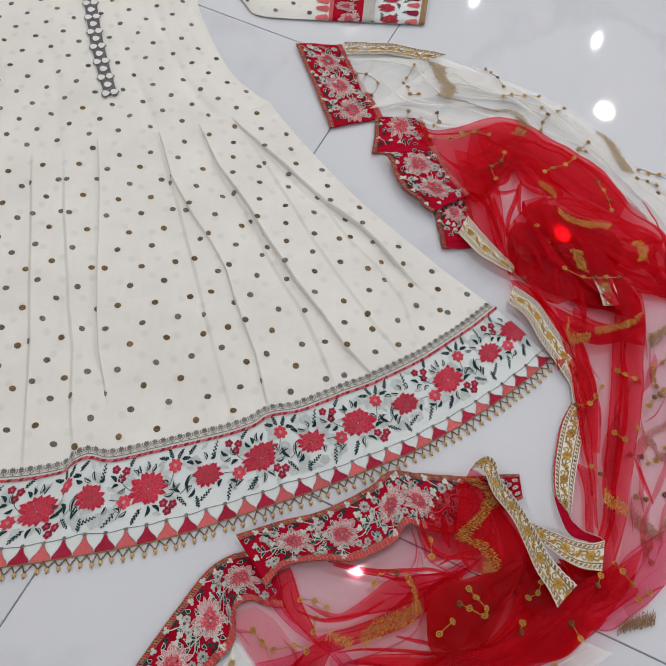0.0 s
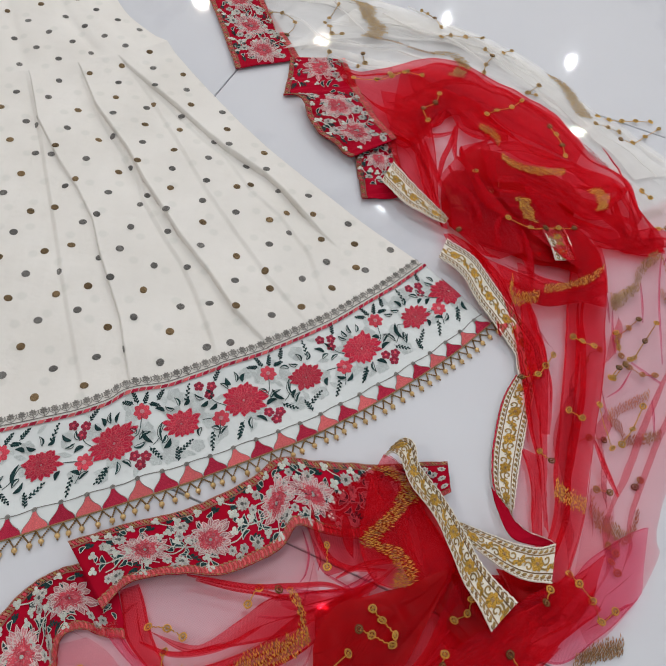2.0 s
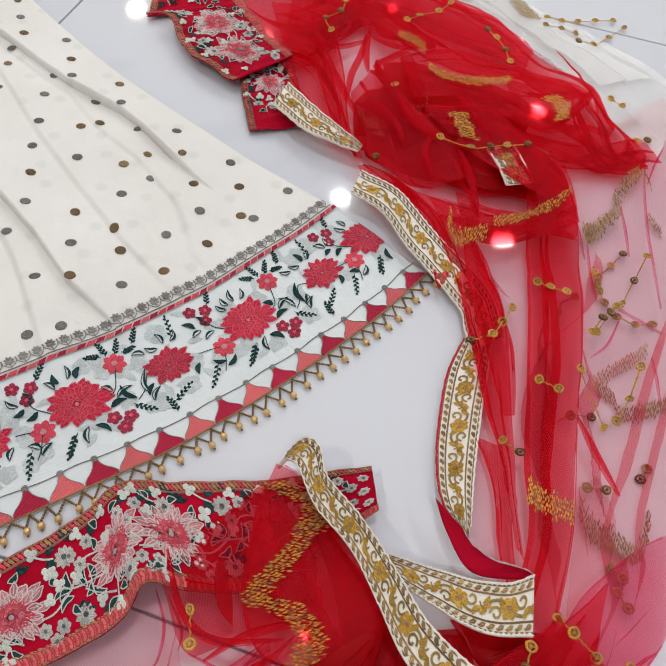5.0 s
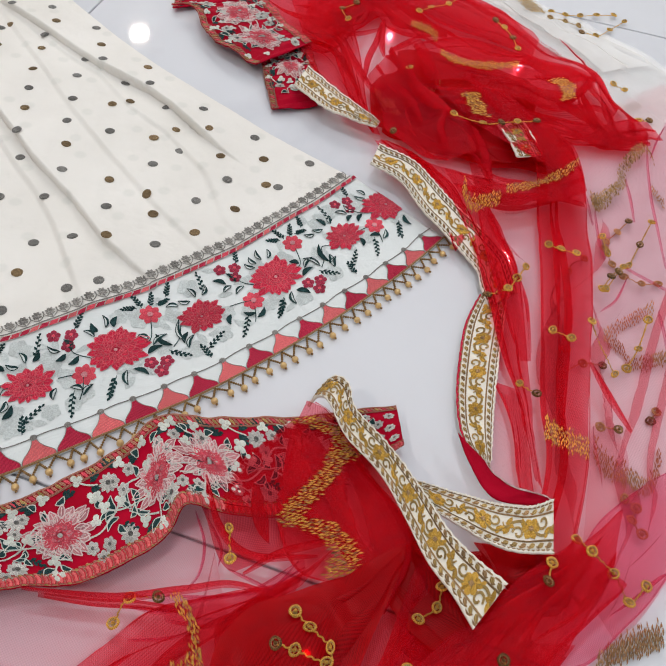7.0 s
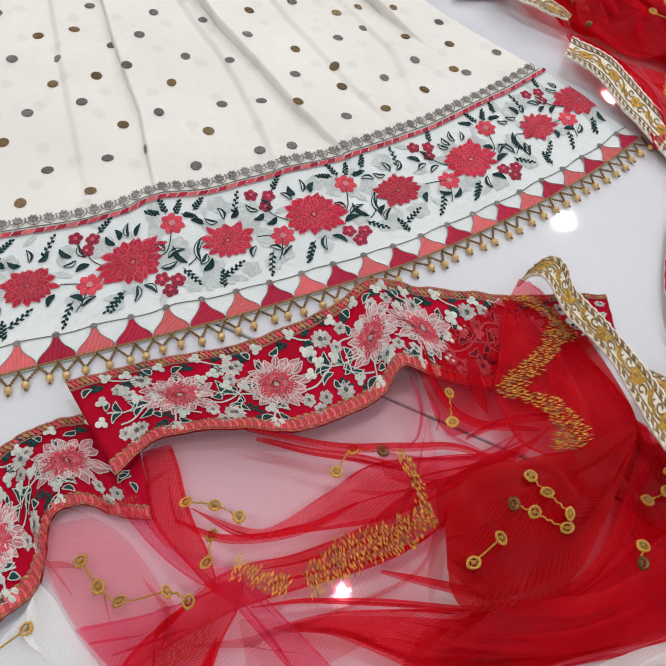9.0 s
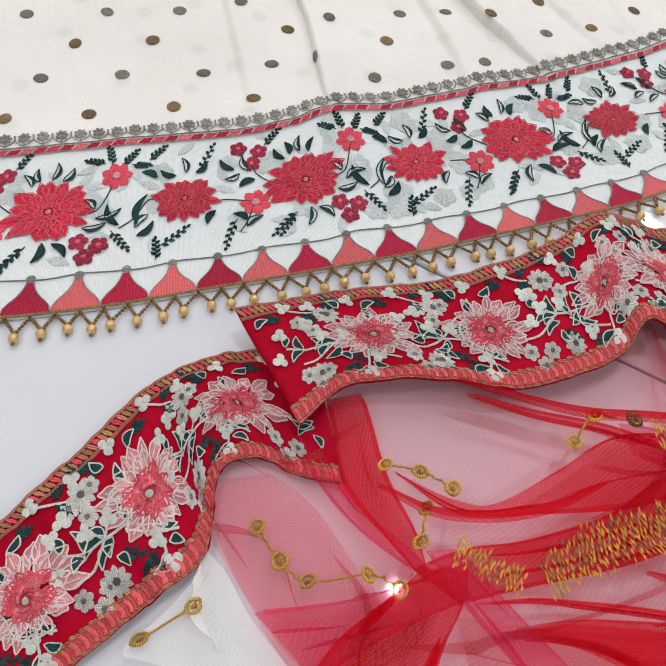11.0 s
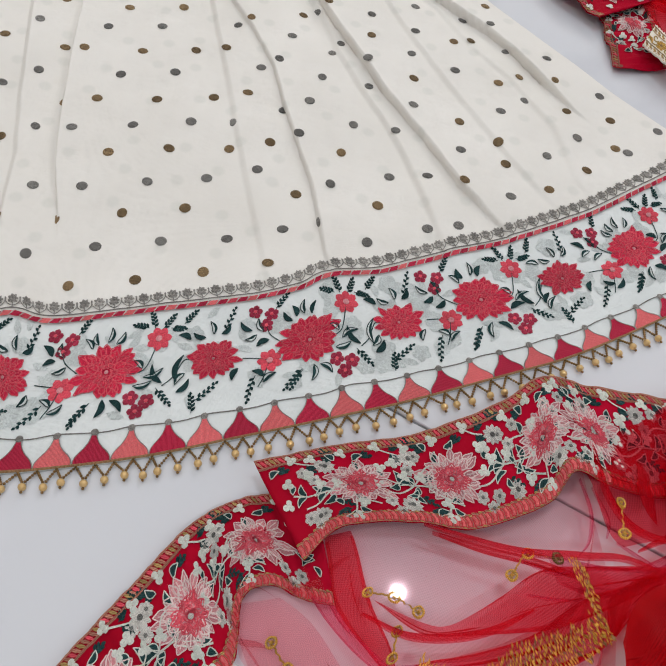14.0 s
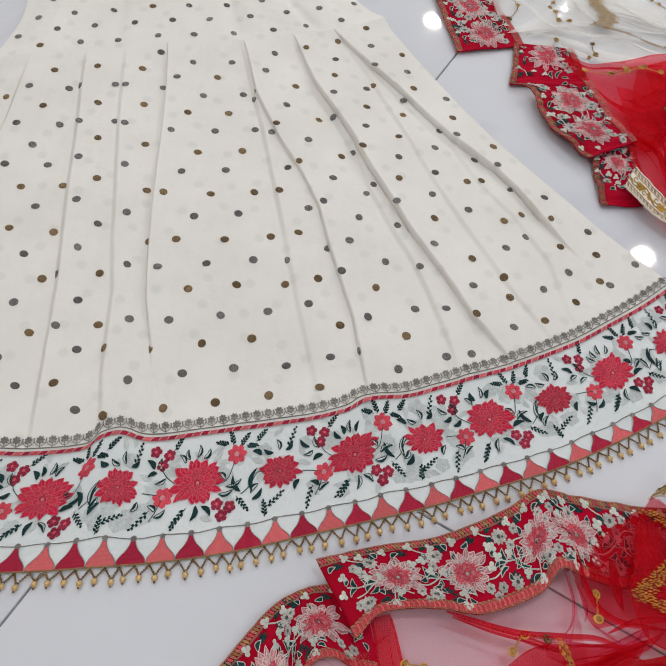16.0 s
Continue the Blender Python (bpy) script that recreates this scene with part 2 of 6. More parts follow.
class Sheet:
    """A piece of cloth as a grid of points; u runs along it, v across."""

    def __init__(self, grid):
        self.p = np.asarray(grid, float)
        self.nu, self.nv = self.p.shape[0] - 1, self.p.shape[1] - 1
        mid = self.p[:, self.nv // 2]
        self.length = np.linalg.norm(np.diff(mid, axis=0), axis=1).sum()
        self.width = np.linalg.norm(np.diff(self.p, axis=1), axis=2).sum(1).mean()
        du, dv = np.gradient(self.p, axis=0), np.gradient(self.p, axis=1)
        n = np.cross(du, dv)
        n /= np.maximum(np.linalg.norm(n, axis=2, keepdims=True), 1e-12)
        self.turned = n[..., 2].mean() < 0
        self.n = -n if self.turned else n

    def at(self, u, v, lift=0.0):
        a, b = np.clip(u, 0, 1) * self.nu, np.clip(v, 0, 1) * self.nv
        i, j = np.minimum(a.astype(int), self.nu - 1), np.minimum(b.astype(int), self.nv - 1)
        a, b = (a - i)[..., None], (b - j)[..., None]
        mix = lambda g: (g[i, j] * (1 - a) + g[i + 1, j] * a) * (1 - b) + (g[i, j + 1] * (1 - a) + g[i + 1, j + 1] * a) * b
        return mix(self.p) + mix(self.n) * np.asarray(lift)[..., None]

    def on(self, s, w, lift=0.0):
        """A point s metres along and w metres across."""
        return self.at(s / self.length, w / self.width, lift)

    def mesh(self, name, mat, parent, label="", thick=0.0):
        nu, nv = self.nu, self.nv
        verts = self.p.reshape(-1, 3)
        uv = np.stack(np.meshgrid(np.linspace(0, self.length, nu + 1), np.linspace(0, self.width, nv + 1), indexing="ij"), -1).reshape(-1, 2)
        k = nv + 1
        faces = [(i * k + j, (i + 1) * k + j, (i + 1) * k + j + 1, i * k + j + 1) for i in range(nu) for j in range(nv)]
        if self.turned:
            faces = [f[::-1] for f in faces]
        ob = link(name, mesh_of(name, verts, faces, mat, uv), parent, label)
        if thick:
            s = ob.modifiers.new("thickness", "SOLIDIFY")
            s.thickness, s.offset = thick, -1.0
        return ob


def between(a, b, nu, nv, height=None):
    """A sheet spanned between two curves; height(u, v) is its lift."""
    a, b = spline(a, nu), spline(b, nu)
    g = np.zeros((nu + 1, nv + 1, 3))
    for j in range(nv + 1):
        g[:, j] = a + (b - a) * (j / nv)
    if height is not None:
        for i in range(nu + 1):
            for j in range(nv + 1):
                g[i, j, 2] += height(i / nu, j / nv)
    return Sheet(g)


def swell(x, y, seed):
    """Smooth, irregular undulation between -1 and 1, for arrays."""
    total = 0.0
    for k in range(5):
        r = random.Random(seed * 31.7 + k * 7.1)
        a, f = r.uniform(0, math.pi), (1.0, 1.7, 2.3, 3.1, 4.3)[k]
        total = total + np.sin(f * (x * math.cos(a) + y * math.sin(a)) + r.uniform(0, 6.3)) / f
    return total / 1.8


def fold_shape(x):
    """How far a fold draws the cloth: forward before it, back over it, and let go beyond."""
    return np.where(x < -4, 0.0, np.where(x < -1, (x + 4) / 3, np.where(x < 1, -x, np.where(x < 4, (x - 4) / 3, 0.0))))


def drape(a, b, z, folds, nu=64, nv=210, seed=0.0, rough=0.003, wide=0.010, loft=1.0):
    """Thin cloth between two curves, laid in folds that run along it, open out and close, and lap over themselves."""
    a, b = spline(a, nu), spline(b, nu)
    u, v = np.linspace(0, 1, nu + 1)[:, None], np.linspace(0, 1, nv + 1)[None, :]
    across = np.linalg.norm(b - a, axis=1).mean()
    r = random.Random(seed * 13.0 + 5)
    place, lift = v + 0 * u, 0 * u + 0 * v
    broad = max(1, round(folds * 0.6)) if across > 0.03 and loft > 0.5 else 0
    for k in range(folds + broad):
        n, i = (folds, k) if k < folds else (broad, k - folds)
        middle = (i + 0.5 + r.uniform(-0.35, 0.35)) / n + r.uniform(-0.5, 0.5) * (u - 0.5) + 0.05 * np.sin(5 * u + r.uniform(0, 6))
        begin, long = r.uniform(-0.25, 0.55), r.uniform(0.35, 0.9) if k < folds else r.uniform(0.6, 1.2)
        grown = np.clip(np.sin(math.pi * np.clip((u - begin) / long, 0, 1)), 0, 1) ** 0.6
        half = min(0.05, 0.22 * wide / across) * r.uniform(0.6, 1.3) if k < folds else min(0.10, 0.75 * wide / across) * r.uniform(0.7, 1.3)
        deep = half * r.uniform(1.25, 2.4) * grown
        x = (v - middle) / half
        hold = np.clip(np.minimum(v, 1 - v) / 0.05, 0, 1)
        place = place + deep * fold_shape(x) * hold
        lift = lift + grown * hold * (np.where(np.abs(x) < 1, 0.5 + 0.5 * x, np.where((x >= 1) & (x < 4), (4 - x) / 3, 0.0)) * 0.0016 + 0.0010 * np.exp(-x * x))
    place = np.clip(place, 0, 1)
    v_ = 0.5 + (place - 0.5) * (1 - 0.10 * np.abs(2 * u - 1) ** 9)
    g = a[:, None] * (1 - v_[..., None]) + b[:, None] * v_[..., None]
    x, y = g[..., 0] * 14, g[..., 1] * 14
    for axis in (0, 1):
        g[..., axis] += 0.0025 * swell(x, y, seed + 1 + axis) + 0.0008 * swell(3 * x, 3 * y, seed + 3 + axis)
    g[..., 2] = np.maximum(0.0015, z + rough * (swell(x * 1.2, y * 1.2, seed) + 0.6 - 1.2 * np.abs(swell(x * 2.6, y * 2.6, seed + 6)))) + loft * lift
    return Sheet(g)


class Stitches:
    """Gathers raised patches of embroidery into one mesh."""

    def __init__(self):
        self.v, self.f, self.uv, self.s, self.mats, self.puts = [], [], [], [], [], []

    def place(self, put, x, y, h):
        if not self.puts or self.puts[-1][0] is not put:
            self.puts.append((put, len(self.v)))
        self.v.append((x, y, h))

    def slot(self, mat):
        if mat not in self.mats:
            self.mats.append(mat)
        return self.mats.index(mat)

    def patch(self, put, x, y, angle, length, width, mat, lift=0.0006, rise=0.0008, fat=0.45, tip=0.0):
        """A leaf or petal from (x, y) in the direction angle: pointed, raised along its middle."""
        c, s, k = math.cos(angle), math.sin(angle), len(self.v)
        shape = [(0, 0, 0), (fat * 0.5, 0.36, 0), (fat, 0.5, 0), (0.8, 0.3 + tip, 0), (1, 0, 0), (0.8, -0.3 - tip, 0), (fat, -0.5, 0), (fat * 0.5, -0.36, 0), (fat * 0.6, 0, 1), (0.8, 0, 0.6)]
        for a, b, h in shape:
            px, py = a * length, b * width
            self.place(put, x + px * c - py * s, y + px * s + py * c, lift + h * rise)
            self.uv.append((px, py))
        faces = [(0, 8, 1), (1, 8, 2), (2, 8, 9, 3), (3, 9, 4), (4, 9, 5), (5, 9, 8, 6), (6, 8, 7), (7, 8, 0)]
        self.f += [tuple(k + i for i in f) for f in faces]
        self.s += [self.slot(mat)] * len(faces)

    def stitch(self, put, x, y, angle, length, width, mat, lift=0.0, rise=0.0004):
        """One long stitch, raised in its middle."""
        c, s, k = math.cos(angle), math.sin(angle), len(self.v)
        for a, b, h in ((0, 0, 0), (0.5, 0.5, 0), (1, 0, 0), (0.5, -0.5, 0), (0.5, 0, 1)):
            px, py = a * length, b * width
            self.place(put, x + px * c - py * s, y + px * s + py * c, lift + h * rise)
            self.uv.append((px, py))
        self.f += [(k, k + 4, k + 1), (k + 1, k + 4, k + 2), (k + 2, k + 4, k + 3), (k + 3, k + 4, k)]
        self.s += [self.slot(mat)] * 4

    def disc(self, put, x, y, r, mat, lift=0.0006, rise=0.0008, sides=10, squash=1.0):
        k = len(self.v)
        for i in range(sides):
            a = 2 * math.pi * i / sides
            self.place(put, x + r * math.cos(a), y + r * squash * math.sin(a), lift)
            self.uv.append((r * math.cos(a), r * math.sin(a)))
        self.place(put, x, y, lift + rise)
        self.uv.append((0, 0))
        self.f += [(k + i, k + (i + 1) % sides, k + sides) for i in range(sides)]
        self.s += [self.slot(mat)] * sides

    def shape(self, put, x, y, outline, mat, lift=0.0006):
        """A flat patch of any outline."""
        k = len(self.v)
        for a, b in outline:
            self.place(put, x + a, y + b, lift)
            self.uv.append((b, a))
        self.f.append(tuple(range(k, k + len(outline))))
        self.s.append(self.slot(mat))

    def line(self, put, points, width, mat, lift=0.0006, rise=0.0006, taper=False):
        """A corded line through points."""
        q = spline(points, max(6, 5 * (len(points) - 1)))[:, :2]
        d = np.gradient(q, axis=0)
        d /= np.maximum(np.linalg.norm(d, axis=1, keepdims=True), 1e-9)
        k, run = len(self.v), 0.0
        for i, (p, e) in enumerate(zip(q, d)):
            w = width * (1 - 0.7 * i / (len(q) - 1)) if taper else width
            run += np.linalg.norm(q[i] - q[i - 1]) if i else 0
            for side, h in ((0.5, 0), (0, 1), (-0.5, 0)):
                self.place(put, p[0] - e[1] * w * side, p[1] + e[0] * w * side, lift + h * rise)
                self.uv.append((side * w, run))
        for i in range(len(q) - 1):
            b = k + 3 * i
            self.f += [(b, b + 3, b + 4, b + 1), (b + 1, b + 4, b + 5, b + 2)]
            self.s += [self.slot(mat)] * 2

    def blade(self, put, x, y, x1, y1, wide, fill, other, rim, bend=0.15, thin=0.0008):
        """A curved leaf from its stalk to its tip: each half with a thread of its own, outlined along both sides."""
        t = np.linspace(0, 1, 9)
        nx, ny = -(y1 - y), x1 - x
        long = math.hypot(nx, ny) + 1e-9
        cx, cy = x + (x1 - x) * t + nx * bend * np.sin(math.pi * t), y + (y1 - y) * t + ny * bend * np.sin(math.pi * t)
        w = 0.5 * wide * np.sin(math.pi * t ** 0.8) ** 0.8
        k = len(self.v)
        for i in range(9):
            for side, h in ((1, 0), (0, 1), (-1, 0)):
                self.place(put, cx[i] + nx / long * w[i] * side, cy[i] + ny / long * w[i] * side, 0.0008 + 0.0005 * h)
                self.uv.append((t[i] * long, side * w[i]))
        for i in range(8):
            b = k + 3 * i
            self.f += [(b, b + 3, b + 4, b + 1), (b + 1, b + 4, b + 5, b + 2)]
            self.s += [self.slot(fill), self.slot(other)]
        for side in (1, -1):
            self.line(put, [(cx[i] + nx / long * w[i] * side, cy[i] + ny / long * w[i] * side) for i in range(0, 9, 2)], thin, rim, 0.0012, 0.0005)

    def leaf(self, put, x, y, angle, length, width, mat, edge=None):
        self.patch(put, x, y, angle, length, width, mat)

    def sprig(self, put, x, y, angle, length, mat, count=7, leaf=0.006, wide=0.0026, stem=0.0007, bend=0.3, edge=None):
        """A stem with leaves in pairs."""
        pts, a = [(x, y)], angle
        for i in range(4):
            a += bend / 4
            pts.append((pts[-1][0] + length / 4 * math.cos(a), pts[-1][1] + length / 4 * math.sin(a)))
        self.line(put, pts, stem, mat)
        q = spline(pts, count)[:, :2]
        for i in range(1, count + 1):
            d = q[i] - q[i - 1]
            t = math.atan2(d[1], d[0])
            side = 0.75 if i % 2 else -0.75
            self.leaf(put, q[i][0], q[i][1], t + (0 if i == count else side), leaf * (1.1 - 0.35 * i / count), wide, mat, edge)

    def petal(self, put, x, y, a, length, width, fill, cord, lift, thin=0.0009):
        """A pointed petal: filled, with a corded outline and a short vein."""
        c, s = math.cos(a), math.sin(a)
        self.patch(put, x, y, a, length * 0.96, width * 0.92, fill, lift, 0.0006, 0.55, 0.04)
        rim = [(0.05, 0.06), (0.3, 0.42), (0.58, 0.5), (0.80, 0.27), (1.0, 0.0), (0.80, -0.27), (0.58, -0.5), (0.3, -0.42), (0.05, -0.06)]
        self.line(put, [(x + p * length * c - q * width * s, y + p * length * s + q * width * c) for p, q in rim], thin, cord, lift + 0.0004, 0.0005)
        self.line(put, [(x + p * length * c, y + p * length * s) for p in (0.25, 0.5, 0.75)], thin * 0.7, cord, lift + 0.0007, 0.0004)

    def flower(self, put, x, y, r, turn, outer, inner, heart, petals=14, edge=None, thick=0.0008, wide=0.34):
        """A full bloom seen aslant: jagged petals of uneven reach about an off-set heart with curled petals round it."""
        hx, hy = x + 0.12 * r * math.cos(turn), y + 0.14 * r
        self.disc(put, x, y, r * 0.60, inner, 0.0005, 0.0004, 18)
        for ring, (n, start, reach, w, mat) in enumerate(((petals + 3, 0.50, 0.50, wide * 0.86, outer), (petals, 0.36, 0.40, wide * 0.8, outer), (petals - 3, 0.22, 0.32, wide * 0.75, inner), (max(5, petals - 7), 0.12, 0.22, wide * 0.75, outer))):
            for i in range(n):
                a = turn + 2 * math.pi * (i + 0.5 * (ring % 2) + random.uniform(-0.25, 0.25)) / n
                k = random.uniform(0.70, 1.20) * (1.0 + 0.16 * math.cos(2 * a))
                far = r * start * (0.95 + 0.14 * math.cos(2 * a))
                self.petal(put, hx + (x - hx) * start + far * math.cos(a), hy + (y - hy) * start + far * math.sin(a), a + random.uniform(-0.3, 0.3), r * reach * k, r * w * random.uniform(0.8, 1.2), mat, edge if ring in (0, 1) or edge != T_PALE else T_BLUSH, 0.0007 + 0.0004 * ring, thick)
        for i in range(4):
            a0 = turn + 1.57 * i
            self.line(put, [(hx + r * (0.12 + 0.03 * q) * math.cos(a0 + 0.45 * q), hy + r * (0.12 + 0.03 * q) * math.sin(a0 + 0.45 * q)) for q in range(5)], thick, T_ROSE if edge == T_PALE else edge, 0.0026, 0.0006)
        self.disc(put, hx, hy, r * 0.07, heart, 0.0030, 0.0008)

    def posy(self, put, x, y, r, turn, mat, heart, petals=5):
        for i in range(petals):
            a = turn + 2 * math.pi * i / petals
            self.patch(put, x + 0.1 * r * math.cos(a), y + 0.1 * r * math.sin(a), a, r * 0.92, r * min(0.85, 4.4 / petals), mat, 0.0006, 0.0009, 0.6, 0.1)
        self.disc(put, x, y, r * 0.26, heart, 0.0014, 0.0007, 8)

    def made(self, name, parent, label=""):
        raw, spots = np.array(self.v, float), []
        marks = [k for _, k in self.puts] + [len(raw)]
        for (put, k), e in zip(self.puts, marks[1:]):
            p = put(*raw[k:e].T)
            spots.append(np.stack(np.broadcast_arrays(*p), -1) if isinstance(p, tuple) else p)
        return link(name, mesh_of(name, np.vstack(spots), self.f, self.mats, self.uv, self.s), parent, label)


# ---- room ----
def box(name, x0, x1, y0, y1, z0, z1, mat, parent=None, label=""):
    v = [(x, y, z) for x in (x0, x1) for y in (y0, y1) for z in (z0, z1)]
    f = [(0, 1, 3, 2), (4, 6, 7, 5), (0, 4, 5, 1), (2, 3, 7, 6), (0, 2, 6, 4), (1, 5, 7, 3)]
    return link(name, mesh_of(name, v, f, mat, smooth=False), parent, label)


X0, X1, Y0, Y1 = -3.2, 4.0, -3.0, 7.0
for name, args in (("wall_north", (X0, X1, Y1, Y1 + 0.15)), ("wall_south", (X0, X1, Y0 - 0.15, Y0)), ("wall_west", (X0 - 0.15, X0, Y0 - 0.15, Y1 + 0.15)), ("wall_east", (X1, X1 + 0.15, Y0 - 0.15, Y1 + 0.15))):
    tagged(box(name, *args, 0, CEILING, PAINT), "plain white painted shop wall", "wall", "", "structure")
tagged(box("ceiling", X0, X1, Y0, Y1, CEILING, CEILING + 0.1, PAINT), "plain white painted ceiling", "ceiling", "", "structure")

LIT = {WARM: glow("warm_lamp", WARM, 16.0), COOL: glow("cool_lamp", COOL, 16.0)}
RIM = plain("white_lamp_rim", (0.8, 0.8, 0.8), 0.4)
for x, y, tone, *radius in LAMPS:
    lamp = tagged(new("ceiling_light"), ("warm" if tone == WARM else "cool") + " white round downlight set in the ceiling", "ceiling light", "ceiling downlights")
    lamp.location = (x, y, CEILING)
    size = radius[0] if radius else 0.06 if tone == WARM else 0.026
    bm = bmesh.new()
    bmesh.ops.create_circle(bm, cap_ends=True, segments=24, radius=size, matrix=Matrix.Translation((0, 0, -0.006)))
    me = bpy.data.meshes.new("diffuser")
    bm.to_mesh(me), bm.free()
    me.materials.append(LIT[tone])
    link("diffuser", me, lamp)
    bm = bmesh.new()
    inner = bmesh.ops.create_circle(bm, segments=24, radius=size, matrix=Matrix.Translation((0, 0, -0.008)))["verts"]
    outer = bmesh.ops.create_circle(bm, segments=24, radius=size + 0.02, matrix=Matrix.Translation((0, 0, -0.001)))["verts"]
    for i in range(24):
        j = (i + 1) % 24
        bm.faces.new((inner[i], inner[j], outer[j], outer[i]))
    me = bpy.data.meshes.new("rim")
    bm.to_mesh(me), bm.free()
    me.materials.append(RIM)
    link("rim", me, lamp)
    light = bpy.data.lights.new("downlight", "AREA")
    light.shape, light.size, light.energy, light.color = "DISK", 2 * size, 13.0, tone
    ob = new("downlight", light)
    ob.location = (x, y, CEILING - 0.015)

# polished floor tiles, 0.8 m square, with thin dark joints
TURNED = math.atan2(0.275, 0.127) - math.pi / 2
CORNER = Vector((0.142, 1.171))
floor = tagged(box("floor", X0, X1, Y0, Y1, -0.06, -0.0025, JOINT), "polished white marble-look tile floor with thin dark joints", "floor", "", "structure")
TILE_MESH = None
side = Vector((math.cos(TURNED), math.sin(TURNED)))
ahead = Vector((-side.y, side.x))
for i in range(-6, 7):
    for j in range(-8, 9):
        c = CORNER + side * (0.8 * (i + 0.5)) + ahead * (0.8 * (j + 0.5))
        if not (X0 + 0.5 < c.x < X1 - 0.5 and Y0 + 0.5 < c.y < Y1 - 0.5):
            if not (X0 - 0.3 < c.x < X1 + 0.3 and Y0 - 0.3 < c.y < Y1 + 0.3):
                continue
        if TILE_MESH is None:
            h = 0.399
            bm = bmesh.new()
            top = [bm.verts.new((sx * (h - 0.0008), sy * (h - 0.0008), 0)) for sx, sy in ((-1, -1), (1, -1), (1, 1), (-1, 1))]
            low = [bm.verts.new((sx * h, sy * h, -0.0008)) for sx, sy in ((-1, -1), (1, -1), (1, 1), (-1, 1))]
            bot = [bm.verts.new((sx * h, sy * h, -0.004)) for sx, sy in ((-1, -1), (1, -1), (1, 1), (-1, 1))]
            bm.faces.new(top)
            for k in range(4):
                bm.faces.new((top[k], low[k], low[(k + 1) % 4], top[(k + 1) % 4]))
                bm.faces.new((low[k], bot[k], bot[(k + 1) % 4], low[(k + 1) % 4]))
            bmesh.ops.recalc_face_normals(bm, faces=bm.faces)
            TILE_MESH = bpy.data.meshes.new("tile")
            bm.to_mesh(TILE_MESH), bm.free()
            TILE_MESH.materials.append(TILE)
        place = Matrix.Translation((c.x, c.y, 0)) @ Matrix.Rotation(TURNED, 4, "Z")
        mesh = TILE_MESH
        if not (X0 + 0.56 < c.x < X1 - 0.56 and Y0 + 0.56 < c.y < Y1 - 0.56):
            # a tile at the wall is cut to fit
            bm = bmesh.new()
            bm.from_mesh(TILE_MESH)
            bm.transform(place)
            for co, no in (((X0, 0, 0), (-1, 0, 0)), ((X1, 0, 0), (1, 0, 0)), ((0, Y0, 0), (0, -1, 0)), ((0, Y1, 0), (0, 1, 0))):
                bmesh.ops.bisect_plane(bm, geom=bm.verts[:] + bm.edges[:] + bm.faces[:], plane_co=co, plane_no=no, clear_outer=True)
            if not bm.faces:
                bm.free()
                continue
            mesh, place = bpy.data.meshes.new("tile"), Matrix()
            bm.to_mesh(mesh), bm.free()
            mesh.materials.append(TILE)
        tile = link("tile", mesh, floor)
        tile.matrix_basis = place

# ---- the dress ----
dress = thing("dress", "cream dotted cotton dress with floral hem, laid on the floor", "dress")
TRIM = [(-0.56, 0.326), (-0.46, 0.332), (-0.356, 0.343), (-0.317, 0.348), (-0.28, 0.358), (-0.271, 0.369), (-0.256, 0.378), (-0.244, 0.379), (-0.227, 0.375), (-0.204, 0.379), (-0.165, 0.390), (-0.125, 0.401), (-0.095, 0.410), (-0.066, 0.419), (-0.038, 0.430), (-0.022, 0.443), (-0.004, 0.448), (0.024, 0.454), (0.058, 0.469), (0.092, 0.485), (0.128, 0.502), (0.163, 0.521), (0.201, 0.544), (0.239, 0.572), (0.262, 0.589), (0.287, 0.610), (0.322, 0.642)]
HEM = [(-0.60, 0.215), (-0.45, 0.220), (-0.321, 0.236), (-0.237, 0.251), (-0.184, 0.262), (-0.125, 0.278), (-0.066, 0.299), (-0.003, 0.322), (0.056, 0.344), (0.13, 0.376), (0.175, 0.396), (0.222, 0.423), (0.274, 0.456), (0.331, 0.497), (0.366, 0.526), (0.399, 0.556)]
WAIST = [(-0.545, 0.870), (-0.500, 0.888), (-0.43, 0.909), (-0.33, 0.943), (-0.28, 0.954), (-0.236, 0.966), (-0.191, 0.980), (-0.158, 0.995), (-0.100, 1.018), (-0.04, 1.055)]
# pleats from one side of the skirt to the other: depth and the line of the fold from waist to hem
PLEATS_A = [(0.005, [(-0.50, 0.885), (-0.492, 0.77), (-0.49, 0.60), (-0.48, 0.36)]), (0.0065, [(-0.430, 0.905), (-0.40, 0.74), (-0.365, 0.552), (-0.350, 0.443), (-0.337, 0.365)]), (0.0045, [(-0.381, 0.918), (-0.358, 0.791), (-0.331, 0.668), (-0.319, 0.607), (-0.303, 0.539), (-0.285, 0.432), (-0.272, 0.373)]),
            (0.0095, [(-0.327, 0.943), (-0.311, 0.863), (-0.299, 0.787), (-0.290, 0.716), (-0.281, 0.650), (-0.272, 0.590), (-0.261, 0.534), (-0.247, 0.482)]), (0.004, [(-0.232, 0.960), (-0.202, 0.871), (-0.181, 0.807), (-0.161, 0.737), (-0.139, 0.667), (-0.120, 0.601), (-0.100, 0.536), (-0.073, 0.449)]), (0.0072, [(-0.226, 0.962), (-0.194, 0.864), (-0.153, 0.789), (-0.120, 0.737), (-0.094, 0.687), (-0.077, 0.632), (-0.042, 0.544), (-0.022, 0.463)])]
